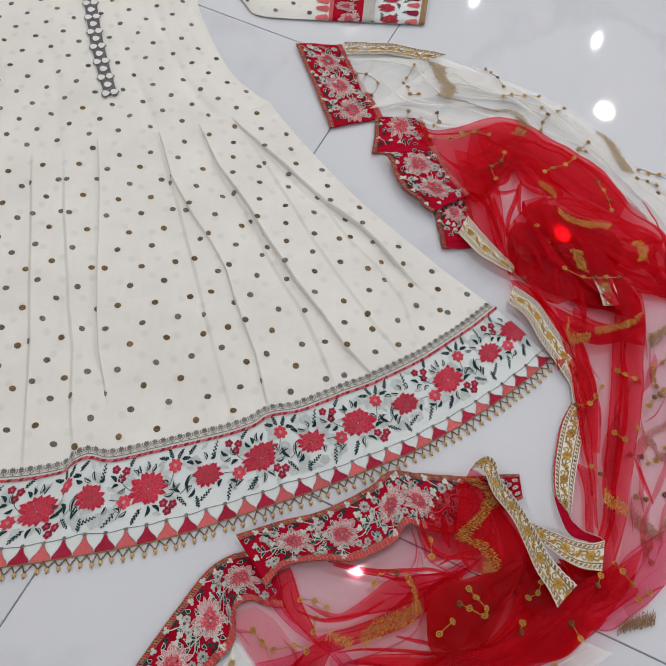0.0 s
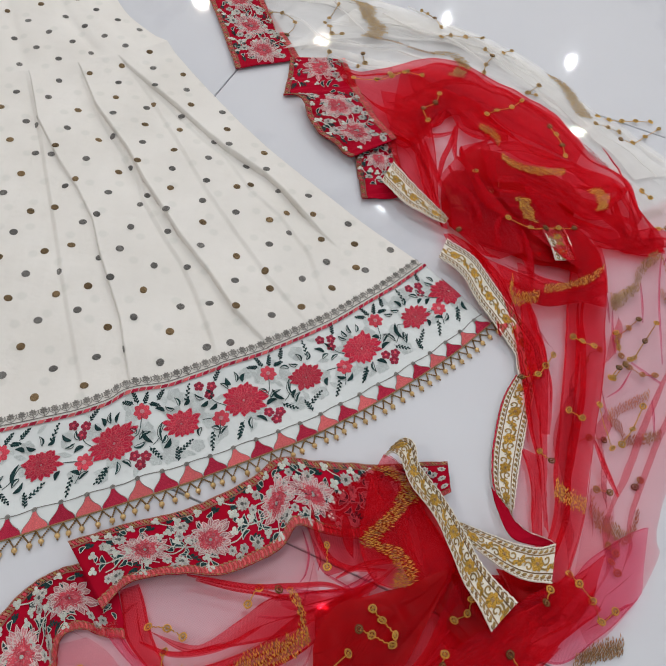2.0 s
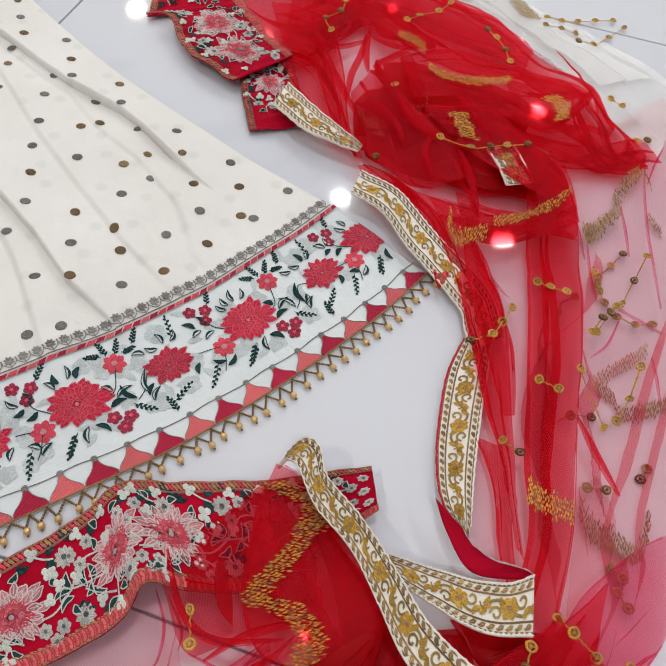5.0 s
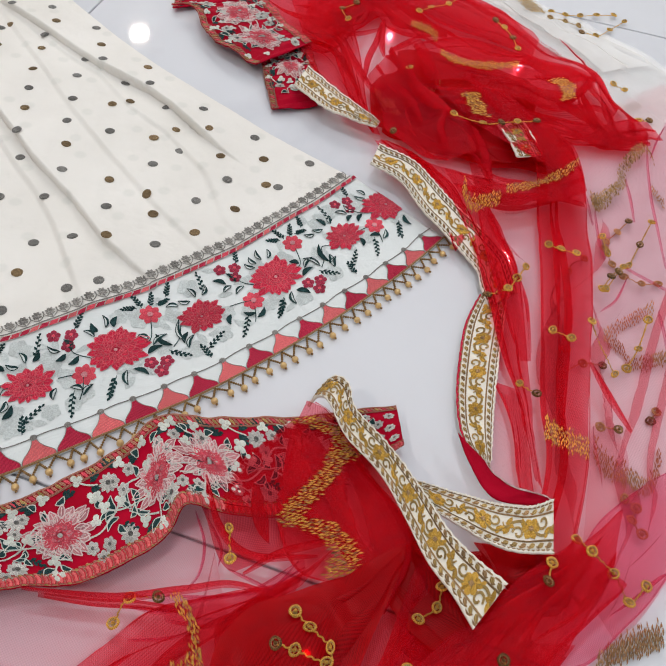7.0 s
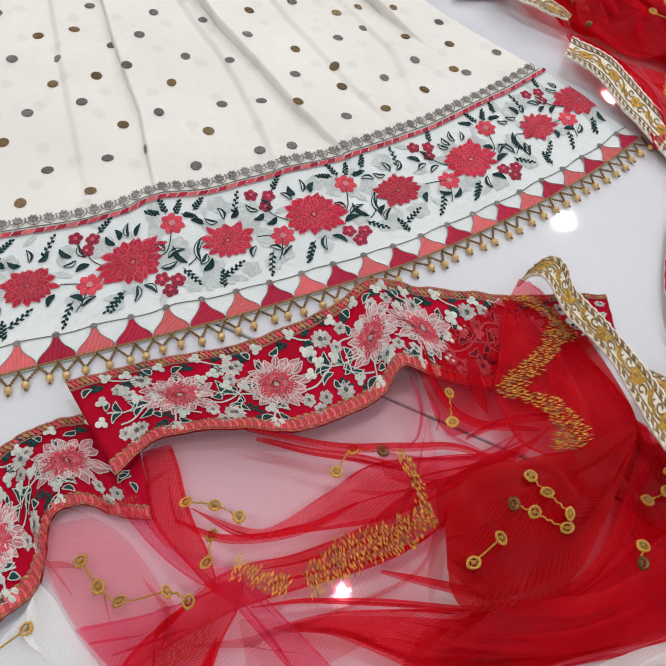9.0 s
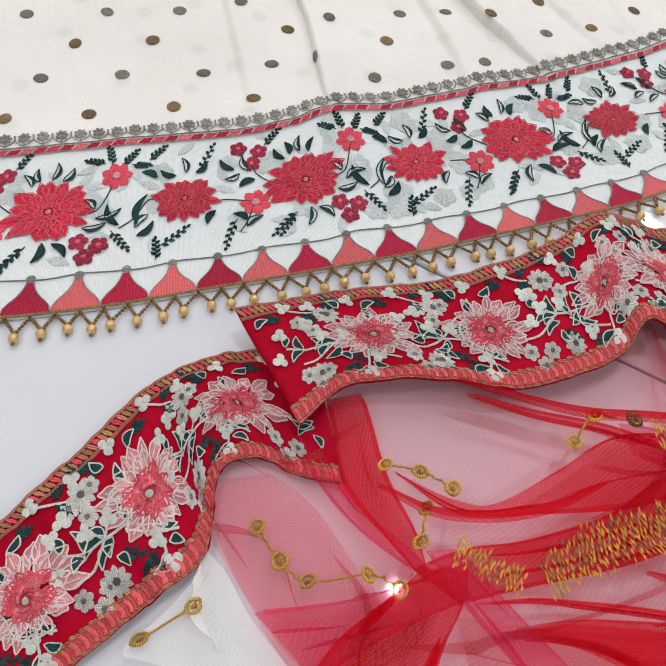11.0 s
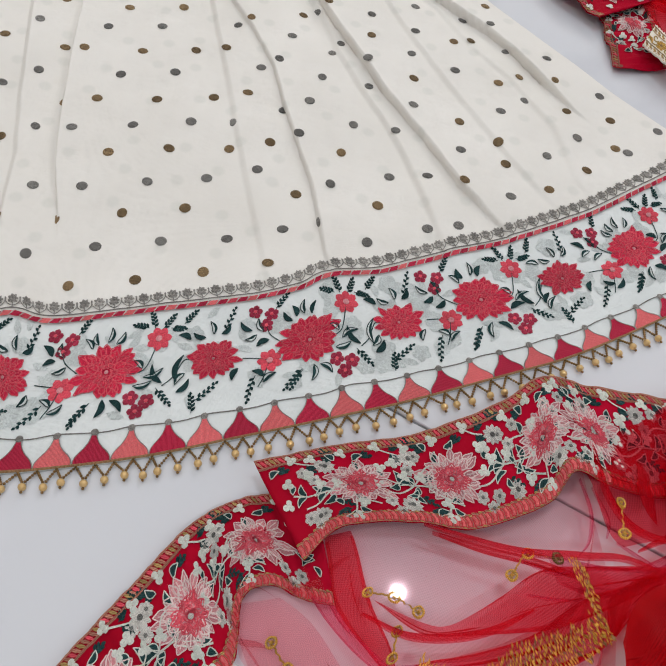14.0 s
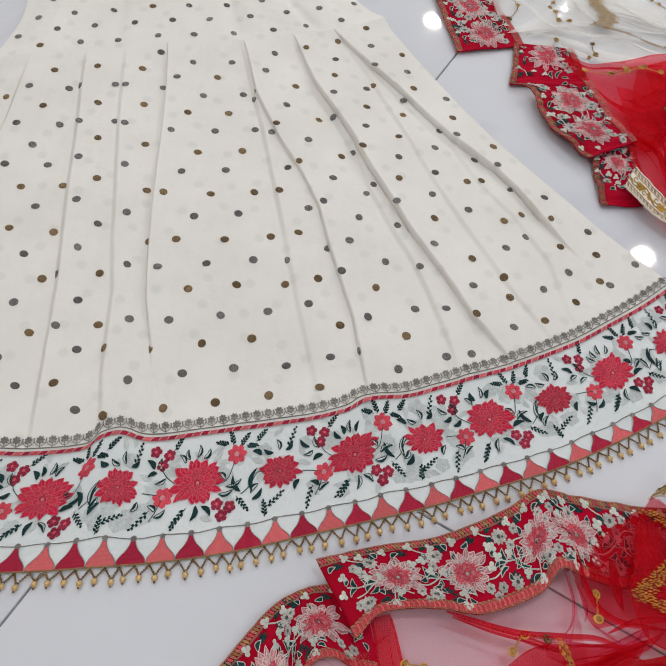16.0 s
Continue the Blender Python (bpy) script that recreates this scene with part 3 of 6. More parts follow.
PLEATS_B = [(0.004, [(-0.165, 0.985), (-0.111, 0.867), (-0.057, 0.780), (-0.037, 0.720), (-0.005, 0.662), (0.017, 0.627), (0.037, 0.584), (0.072, 0.486)]), (0.0095, [(-0.162, 0.992), (-0.123, 0.902), (-0.065, 0.812), (-0.039, 0.758), (0.015, 0.668), (0.056, 0.611), (0.089, 0.555), (0.123, 0.517)]), (0.0035, [(-0.06, 0.94), (0.006, 0.811), (0.040, 0.744), (0.082, 0.674), (0.128, 0.599), (0.171, 0.543)]),
            (0.003, [(-0.05, 0.94), (0.026, 0.846), (0.060, 0.817), (0.091, 0.760), (0.135, 0.710), (0.175, 0.642), (0.191, 0.579)]), (0.009, [(-0.105, 1.010), (-0.054, 0.953), (-0.010, 0.906), (0.064, 0.827), (0.118, 0.784), (0.141, 0.756), (0.164, 0.722), (0.192, 0.683)])]
PLEATS = PLEATS_A + PLEATS_B

SKIRT_U, SKIRT_V = 760, 110
skirt = between(WAIST, TRIM, SKIRT_U, SKIRT_V)
uu, vv = np.linspace(0, 1, SKIRT_U + 1)[:, None], np.linspace(0, 1, SKIRT_V + 1)[None, :]
# the side seam bows inwards
skirt.p[..., 0] -= 0.017 * np.sin(math.pi * vv) * uu ** 6
skirt.p[..., 1] -= 0.017 * np.sin(math.pi * vv) * uu ** 6
FLAT = skirt.p.copy()


def skirt_uv(x, y):
    """Where on the skirt a place of the floor lies."""
    d = (FLAT[..., 0] - x) ** 2 + (FLAT[..., 1] - y) ** 2
    i, j = np.unravel_index(d.argmin(), d.shape)
    return i / SKIRT_U, j / SKIRT_V


LINES = []
for deep, points in PLEATS:
    q = sorted((skirt_uv(*p)[::-1] for p in points))
    LINES.append((deep, np.interp(vv[0], [a for a, b in q], [b for a, b in q]), q[0][0], q[-1][0]))
wide = np.linalg.norm(FLAT[-1] - FLAT[0], axis=1)[None, :]
rise = 0.0075 + 0.003 * swell(FLAT[..., 0] * 16, FLAT[..., 1] * 9, 21) + 0.0011 * swell(FLAT[..., 0] * 45 + 2 * vv, FLAT[..., 1] * 28, 22) + 0.0005 * swell(FLAT[..., 0] * 110, FLAT[..., 1] * 120, 23)
rise *= np.minimum(1.0, 0.35 + 6 * np.minimum(uu, 1 - uu))
drawn = 0 * rise
for deep, line, begin, end in LINES:
    x = (uu - line[None, :]) * wide
    fade = np.clip((end + 0.05 - vv) / 0.12, 0, 1) * np.clip(0.45 + (vv - begin) * 3, 0, 1)
    step = 0.0018 if deep > 0.007 else 0.005
    fade = fade * (0.80 + 0.20 * swell(0 * uu + 40 * line[None, :], 7 * vv, 31))
    rise += 1.2 * deep * fade * np.where(x < 0, -0.40 * np.exp(-(x / 0.030) ** 2), 0.75 * np.exp(-np.maximum(x, 0) / 0.055) * np.clip(x / step, 0, 1) - 0.40 * np.clip(1 - x / step, 0, 1))
    drawn += np.where(x >= 0, (0.25 if deep > 0.007 else 0.0) * deep * fade * np.exp(-(x / 0.012) ** 2), 0.0)
SKIRT_RISE = 0.010 + (np.maximum(0.002, rise) - 0.010) * np.minimum(1.0, vv / 0.04)
across = FLAT[-1] - FLAT[0]
across /= np.linalg.norm(across, axis=1, keepdims=True)
skirt.p = FLAT - across[None] * drawn[..., None]
skirt.p[..., 2] = SKIRT_RISE
skirt = Sheet(skirt.p)
skirt_ob = skirt.mesh("skirt", CREAM, dress)


def pleated(u, v):
    return SKIRT_RISE[min(SKIRT_U, round(u * SKIRT_U)), min(SKIRT_V, round(v * SKIRT_V))]


def hem_height(u, v):
    return pleated(u, 1.0) * (1 - v) ** 1.5 + 0.0022 + 0.0012 * wob(u * 9, v, 7.0) * (1 - v) + 0.0007 * wob(u * 34, v * 3.5, 3.0) * min(1, 4 * v)


border = between(TRIM, HEM, 360, 24, hem_height)
border_ob = border.mesh("hem_border", WHITE, dress, "white border band embroidered with red flowers", 0.0012)

BODICE_R = [(-0.04, 1.055), (-0.103, 1.116), (-0.138, 1.176), (-0.167, 1.246), (-0.195, 1.332), (-0.205, 1.45), (-0.2, 1.55)]


def mirrored(p):
    d, o = Vector((0.335, -0.942)).normalized(), Vector((-0.28, 0.94))
    r = Vector(p[:2]) - o
    r = o + 2 * d * r.dot(d) - r
    return (r.x, r.y)


def bodice_height(u, v):
    h = 0.011 * min(1.0, 0.35 + 6 * min(v, 1 - v)) + 0.0025 * wob(u * 3, v * 6, 2.0) + 0.0012 * wob(u * 4, v * 20, 6.0)
    for at, deep in ((0.62, 0.004), (0.80, 0.005), (0.3, 0.004)):
        h -= deep * math.exp(-((v - at - 0.02 * wob(u * 3, at * 7)) / 0.018) ** 2) * max(0, 1 - u * 1.3)
    return 0.010 + (max(0.003, h) - 0.010) * min(1.0, u / 0.05)


right_edge, left_edge, waist = spline(BODICE_R, 130), spline([mirrored(p) for p in BODICE_R], 130), spline(WAIST, 150)
grid = np.zeros((131, 151, 3))
for i in range(131):
    for j in range(151):
        a, b, v = left_edge[i], right_edge[i], j / 150
        sag = waist[j] - (left_edge[0] + (right_edge[0] - left_edge[0]) * v)
        grid[i, j] = a + (b - a) * v + sag * (1 - i / 130) ** 2
        grid[i, j, 2] = bodice_height(i / 130, v)
bodice = Sheet(grid)
bodice_ob = bodice.mesh("bodice", CREAM, dress)
# piped seam at the waist
seam = Stitches()
flat = lambda x, y, h: (x, y, h)
seam.line(lambda x, y, h: (x, y, 0.0099 + h), [(p[0], p[1] + 0.001) for p in WAIST[1:-1]], 0.006, CREAM, -0.0004, 0.0008)
seam.made("waist_seam", dress)

# woven dots, set out in staggered rows on each panel between the pleats
bm = bmesh.new()
r = 0.0050
rings = [[bm.verts.new((k * r * math.cos(2 * math.pi * i / 12), k * r * math.sin(2 * math.pi * i / 12), h)) for i in range(12)] for k, h in ((1.0, 0.0), (0.82, 0.0006))]
for i in range(12):
    j = (i + 1) % 12
    bm.faces.new((rings[0][i], rings[0][j], rings[1][j], rings[1][i]))
bm.faces.new(rings[1])
DOTS = []
for mat in (T_DOT, T_GREY):
    me = bpy.data.meshes.new("dot")
    bm.to_mesh(me)
    me.materials.append(mat)
    layer = me.uv_layers.new(name="UVMap")
    for loop in me.loops:
        layer.data[loop.index].uv = me.vertices[loop.vertex_index].co.xy
    DOTS.append(me)
bm.free()


def dot_at(sheet, u, v, kind, parent):
    p = sheet.at(u, v, 0.0003)
    n = Vector(sheet.at(u, v, 1.0) - sheet.at(u, v))
    ob = link("dot", DOTS[kind], parent)
    ob.matrix_basis = Matrix.Translation(p) @ n.to_track_quat("Z", "Y").to_matrix().to_4x4() @ Matrix.Rotation(random.random() * 6, 4, "Z") @ Matrix.Diagonal((1, random.uniform(0.8, 1.0), 1, 1))


# each panel between two pleats keeps its own weave: a first dot, the step along a row and the step to the next row
PANELS_A = [(1, ((-0.4381, 0.6666), (0.0476, 0.0080), (0.0205, 0.0368))), (2, ((-0.3366, 0.6226), (0.0432, 0.0088), (0.0130, 0.0365))), (3, ((-0.3127, 0.7504), (0.0464, 0.0060), (0.0144, 0.0381))), (4, ((-0.3254, 0.9374), (0.0505, 0.0128), (0.0122, 0.0378))), (5, ((-0.1429, 0.7034), (0.0427, 0.0219), (0.0064, 0.0400))), (6, ((-0.1110, 0.8337), (0.0486, 0.0228), (0.0065, 0.0403)))]
PANELS_B = [(7, ((-0.0530, 0.8257), (0.0460, 0.0226), (0.0080, 0.0390))), (8, ((-0.0072, 0.8166), (0.0409, 0.0273), (-0.0019, 0.0389))), (9, ((0.1254, 0.7936), (0.0434, 0.0376), (0.0004, 0.0446))), (10, ((0.0982, 0.7620), (0.0316, 0.0334), (-0.0074, 0.0387))), (11, ((-0.0100, 0.9834), (0.0358, 0.0318), (-0.0085, 0.0369))), (0, ((-0.5381, 0.6666), (0.0476, 0.0030), (0.0205, 0.0368)))]
for k, (first, along, onward) in PANELS_A + PANELS_B:
    for i in range(-14, 15):
        for j in range(-18, 19):
            x, y = (first[c] + along[c] * i + onward[c] * j + random.uniform(-0.0012, 0.0012) for c in (0, 1))
            u, v = skirt_uv(x, y)
            if not (0.004 < u < 0.996 and 0.012 < v < 0.965):
                continue
            if math.hypot(*(FLAT[round(u * SKIRT_U), round(v * SKIRT_V), :2] - (x, y))) > 0.006:
                continue
            at = round(v * SKIRT_V)
            left = LINES[k - 1][1][at] if k else -1
            right = LINES[k][1][at] if k < len(LINES) else 2
            if left - 0.001 < u < right - 0.001:
                dot_at(skirt, u, v, j % 2 if random.random() < 0.88 else 1, skirt_ob)
for row in range(17):
    u = (0.016 + row * 0.0335) / bodice.length
    wide = np.linalg.norm(bodice.at(u, 1.0) - bodice.at(u, 0.0))
    for c in range(-6, 7):
        w = 0.5 + (c + (0.5 if row % 2 else 0) + 0.06 * random.uniform(-1, 1)) * 0.0515 / wide
        if 0.02 < w < 0.98 and u < 1:
            dot_at(bodice, u, w, row % 2 if random.random() < 0.35 else 1, bodice_ob)

# embroidered placket at the neck: a grey lattice round pale lozenges
neck = Stitches()
NECK = [(-0.430, 1.476), (-0.413, 1.380), (-0.396, 1.303), (-0.361, 1.172), (-0.314, 1.032)]
q = spline(NECK, 22)
put = lambda x, y, h: (x, y, 0.0138 + h)
neck.line(put, [tuple(p[:2]) for p in q[:22]], 0.0225, T_NECK, 0.0002, 0.0006)
for i in range(22):
    p, d = q[i], q[i + 1] - q[i]
    a = math.atan2(d[1], d[0])
    for side_ in ((-0.5, 0.5) if i % 2 else (0.0,)):
        x, y = p[0] - side_ * 0.0148 * math.sin(a), p[1] + side_ * 0.0148 * math.cos(a)
        for wide, tone, lift in ((0.0172, T_NECK, 0.0006), (0.0140, CREAM, 0.0016)):
            neck.patch(put, x - 0.5 * wide * math.sin(a), y + 0.5 * wide * math.cos(a), a - math.pi / 2, wide, wide * 0.98, tone, lift, 0.0002, 0.5, 0.18)
neck.made("neck_embroidery", dress, "grey lattice embroidery with pale lozenges")

# the hem's embroidery
hem_put = lambda s, w, h: border.on(s, w, h)
motif_put = lambda s, w, h: border.on(s, w - 0.003, h)
BAND, LONG = border.width, border.length


def s_of(x, y):
    mid = border.p[:, border.nv // 2, :2]
    return LONG * np.argmin(((mid - np.array((x, y))) ** 2).sum(1)) / border.nu


BLOOMS = [s_of(*p) for p in ((-0.307, 0.306), (-0.173, 0.340), (-0.029, 0.387), (0.104, 0.442), (0.233, 0.518), (0.349, 0.604))]
MIDS = [s_of(*p) for p in ((-0.240, 0.329), (-0.100, 0.369), (0.039, 0.415), (0.172, 0.478), (0.297, 0.570))]
step = (BLOOMS[4] - BLOOMS[0]) / 4
BLOOMS = [BLOOMS[0] - 2 * step, BLOOMS[0] - step] + BLOOMS
MIDS = [MIDS[0] - 2 * step, MIDS[0] - step] + MIDS
# one repeat, in metres from its large bloom along the band and from the cord across it
LEAVES = [(0.040, 0.066, 0.033, 0.050), (0.050, 0.067, 0.0555, 0.046), (0.050, 0.075, 0.059, 0.066), (0.027, 0.059, 0.041, 0.054), (0.020, 0.065, 0.033, 0.063), (0.056, 0.061, 0.049, 0.069),
          (-0.011, 0.032, -0.017, 0.023), (-0.007, 0.029, -0.009, 0.019), (0.000, 0.028, 0.002, 0.016), (0.006, 0.030, 0.012, 0.021), (0.000, 0.073, -0.004, 0.086), (0.005, 0.074, 0.013, 0.084),
          (0.072, 0.034, 0.063, 0.029), (0.078, 0.032, 0.076, 0.021), (0.084, 0.033, 0.091, 0.026), (0.107, 0.034, 0.099, 0.025), (0.110, 0.038, 0.101, 0.041), (0.116, 0.036, 0.113, 0.024), (0.119, 0.044, 0.109, 0.048),
          (0.111, 0.079, 0.121, 0.073), (0.112, 0.074, 0.104, 0.068), (0.061, 0.034, 0.052, 0.029), (0.026, 0.052, 0.020, 0.045), (0.094, 0.064, 0.089, 0.073)]
SPRIGS = [(0.036, 0.069, 0.045, 0.083), (0.0605, 0.093, 0.0615, 0.079), (0.062, 0.084, 0.079, 0.075), (-0.009, 0.075, -0.021, 0.087), (-0.023, 0.018, -0.014, 0.006), (0.030, 0.020, 0.020, 0.014), (0.034, 0.021, 0.034, 0.007),
          (0.040, 0.022, 0.049, 0.012), (0.056, 0.020, 0.064, 0.009), (0.0855, 0.033, 0.095, 0.012), (0.106, 0.072, 0.095, 0.090), (0.140, 0.074, 0.126, 0.088), (0.046, 0.022, 0.056, 0.024)]
STEMS = [[(0.018, 0.055), (0.028, 0.052), (0.036, 0.034)], [(0.064, 0.052), (0.056, 0.050), (0.048, 0.062), (0.040, 0.068)], [(0.098, 0.056), (0.108, 0.058), (0.117, 0.061)], [(0.117, 0.062), (0.112, 0.074), (0.107, 0.082)], [(-0.02, 0.05), (-0.03, 0.04), (-0.033, 0.03)]]
for k, s in enumerate(BLOOMS):
    far = BLOOMS[k + 1] if k + 1 < len(BLOOMS) else s + 0.149
    k_ = (far - s) / 0.149
    X = lambda x: s + x * k_
    fits = lambda x: 0.004 < X(x) < LONG - 0.004
    f = Stitches()
    f.flower(motif_put, s, 0.049, 0.0236, 0.4 * k, T_RED, T_RED, T_PINK, 15, T_BLUSH, 0.0008)
    f.made("flower", border_ob, "large red embroidered bloom")
    if k < len(MIDS):
        f = Stitches()
        f.flower(motif_put, MIDS[k], 0.051, 0.0186, 0.2 + 0.5 * k, T_RED, T_RED, T_PINK, 13, T_BLUSH, 0.0008)
        f.made("flower", border_ob, "red embroidered bloom")
    for x, w in ((-0.0402, 0.0175), (-0.0270, 0.022), (-0.0326, 0.031), (0.0188, 0.074), (0.0300, 0.078), (0.0229, 0.085)):
        if fits(x):
            f = Stitches()
            f.posy(motif_put, X(x), w, 0.0060, random.random() * 6, T_BERRY, T_BLUSH)
            f.made("small_flower", border_ob, "small maroon embroidered flower")
    for x, w in ((0.0372, 0.0298), (0.1176, 0.0617)):
        if fits(x):
            f = Stitches()
            f.posy(motif_put, X(x), w, 0.0098, random.random() * 6, T_ROSE, T_PINK, 7)
            f.made("small_flower", border_ob, "coral embroidered flower")
    for x, w, x1, w1 in LEAVES:
        if fits(x) and fits(x1):
            f = Stitches()
            f.blade(motif_put, X(x), w, X(x1), w1, random.uniform(0.0034, 0.0044), T_GREEN, T_WASH if random.random() < 0.5 else T_GREEN, T_GREEN, random.choice((-0.16, 0.16)), 0.0007)
            f.made("leaf", border_ob)
    for x, w, x1, w1 in SPRIGS:
        if fits(x) and fits(x1):
            f = Stitches()
            f.sprig(motif_put, X(x), w, math.atan2(w1 - w, x1 - x), math.hypot(x1 - x, w1 - w), T_GREEN, 9, 0.0040, 0.0023, 0.0006, random.uniform(-0.3, 0.3))
            f.made("sprig", border_ob, "dark green embroidered sprig")
    for pts in STEMS:
        if all(fits(x) for x, w in pts):
            f = Stitches()
            f.line(motif_put, [(X(x), w) for x, w in pts], 0.0008, T_GREEN)
            f.made("stem", border_ob)
wash = Stitches()
for i in range(260):
    s, w = random.random() * LONG, 0.010 + random.random() * 0.072
    if random.random() < 0.5:
        wash.posy(lambda a, b, h: border.on(a, b, 0.0003 + 0.1 * h), s, w, 0.006 + random.random() * 0.005, random.random() * 6, T_WASH, T_WASH)
    else:
        wash.patch(lambda a, b, h: border.on(a, b, 0.0003 + 0.1 * h), s, w, random.random() * 6, 0.014, 0.006, T_WASH)
tagged(wash.made("printed_foliage", border_ob, "pale grey-green printed foliage"), "", "", "", "stuff")

# grey line and the row of bell shapes above the edge
f = Stitches()
f.line(hem_put, [(LONG * i / 60, (0.765 + 0.080 * i / 60) * BAND + 0.0010 * math.sin(i * 2.1)) for i in range(61)], 0.0009, T_LACE)
f.made("grey_line", border_ob)
BELL = 0.0245
bells = int(LONG / BELL)
for i in range(bells):
    s = LONG - BELL * (i + 0.6)
    top, foot = (0.777 + 0.080 * s / LONG) * BAND, 0.985 * BAND
    tall = foot - top
    half = [(0.0012, 0.0), (0.0022, 0.15), (0.0036, 0.32), (0.0060, 0.5), (0.0090, 0.66), (0.0110, 0.8), (0.0118, 0.92), (0.0118, 1.0)]
    f = Stitches()
    outline = [(a, b * tall) for a, b in half] + [(-a, b * tall) for a, b in reversed(half)]
    f.shape(hem_put, s, top, outline, T_CORAL if i % 2 else T_WINE, 0.0012)
    f.line(hem_put, [(s - a, top + b * tall) for a, b in reversed(half)] + [(s + a, top + b * tall) for a, b in half], 0.0006, T_LACE, 0.0012)
    f.disc(hem_put, s, top - 0.001, 0.0026, T_LACE, 0.0012, 0.0012)
    f.made("bell_motif", border_ob, "coral bell-shaped motif" if i % 2 else "maroon bell-shaped motif")
f = Stitches()
f.line(hem_put, [(LONG * i / 60, BAND - 0.0012) for i in range(61)], 0.0020, T_ANTIQUE, 0.0004, 0.0014)
f.made("edge_cord", border_ob, "antique gold cord")

# twisted cord and grey lace heads along the top of the border
f = Stitches()
turns = int(LONG / 0.0082)
for i in range(turns):
    s = LONG * i / turns
    f.shape(hem_put, s, 0.001, [(0, 0.0029), (0.0045, -0.0029), (0.0125, -0.0029), (0.008, 0.0029)], (T_CORAL, T_WINE, T_ROSE, T_WINE)[i % 4], 0.0018)
    f.line(hem_put, [(s + 0.0002, 0.0040), (s + 0.0047, -0.0020)], 0.0008, T_SILVER, 0.0020, 0.0004)
f.made("twisted_cord", border_ob, "coral and maroon twisted cord")
trim_put = lambda s, w, h: skirt.at(s / LONG, 1 - w / 0.6, h + 0.0004)
f = Stitches()
f.line(trim_put, [(LONG * i / 80, 0.0045) for i in range(81)], 0.0012, T_LACE, 0.0006, 0.0006)
f.made("lace_edge", skirt_ob)
heads = int(LONG / 0.0118)
for i in range(heads):
    s = LONG * (i + 0.5) / heads
    f = Stitches()
    for k in range(7):
        f.patch(trim_put, s, 0.0132, k * 0.9, 0.0046, 0.0030, T_LACE, 0.0006, 0.0009)
    f.line(trim_put, [(s, 0.0108), (s, 0.0050)], 0.0009, T_LACE)
    for d in (-1, 1):
        f.line(trim_put, [(s, 0.0062), (s + d * 0.0030, 0.0078), (s + d * 0.0056, 0.0110), (s + d * 0.0056, 0.0150)], 0.0008, T_LACE)
        f.disc(trim_put, s + d * 0.0028, 0.0105, 0.0009, T_LACE, 0.0006, 0.0005, 6)
    f.made("trim_motif", skirt_ob)

# beaded fringe
PITCH = 0.0119
drops = int(LONG / PITCH)
bm = bmesh.new()
bmesh.ops.create_icosphere(bm, subdivisions=2, radius=0.0029)
PEARL_MESH = bpy.data.meshes.new("pearl")
bm.to_mesh(PEARL_MESH), bm.free()
PEARL_MESH.materials.append(PEARL)
PEARL_MESH.polygons.foreach_set("use_smooth", [True] * len(PEARL_MESH.polygons))
bm = bmesh.new()
bmesh.ops.create_icosphere(bm, subdivisions=1, radius=0.00115)
seed_v = [v.co.copy() for v in bm.verts]
seed_f = [tuple(v.index for v in f_.verts) for f_ in bm.faces]
bm.free()
SEED = np.array([tuple(c) for c in seed_v])
fringe = link("bead_fringe", None, dress, "gold pearls on strings of bronze beads")
for i in range(drops):
    um = (i + 0.5) / drops
    a, b, m = border.at(i / drops, 1.0), border.at((i + 1) / drops, 1.0), border.at(um, 1.0)
    out = m - border.at(um, 0.9)
    out /= np.linalg.norm(out)
    tip = m + out * random.uniform(0.008, 0.011) + (b - a) * random.uniform(-0.16, 0.16)
    tip[2] = 0.0030
    beads = [start + (tip - start) * (k / 6) for start in (a, b) for k in range(6)] + [tip + out * 0.0058]
    verts = np.vstack([SEED + (q[0], q[1], max(0.001, q[2])) for q in beads])
    faces = [tuple(len(SEED) * n + k for k in f_) for n in range(len(beads)) for f_ in seed_f]
    link("bead_string", mesh_of("bead_string", verts, faces, BEAD), fringe)
    pearl = link("pearl", PEARL_MESH, fringe)
    pearl.location = tip + out * 0.0022

# sleeve with its embroidered cuff
SLEEVE_LOW = [(-0.17, 1.45), (-0.104, 1.335), (-0.073, 1.300), (0.018, 1.296), (0.252, 1.302)]
SLEEVE_TOP = [(-0.20, 1.62), (-0.10, 1.50), (0.02, 1.455), (0.15, 1.45), (0.275, 1.45)]
sleeve = between(SLEEVE_TOP, SLEEVE_LOW, 90, 20, lambda u, v: 0.010 * min(1, 0.4 + 5 * min(v, 1 - v)) + 0.002 * wob(u * 8, v * 3))
sleeve_ob = sleeve.mesh("sleeve", CREAM, dress)

cuff_put = lambda s, w, h: sleeve.on(s, w, h)
SL, SW = sleeve.length, sleeve.width


def cuff_panel(name, a, b, mat, label):
    """A strip across the sleeve, a to b metres from its end."""
    n = 12
    g = np.array([[sleeve.on(SL - b + (b - a) * i / 6, SW * j / n, 0.0012) for j in range(n + 1)] for i in range(7)])
    return Sheet(g).mesh(name, mat, sleeve_ob, label, 0.0008)


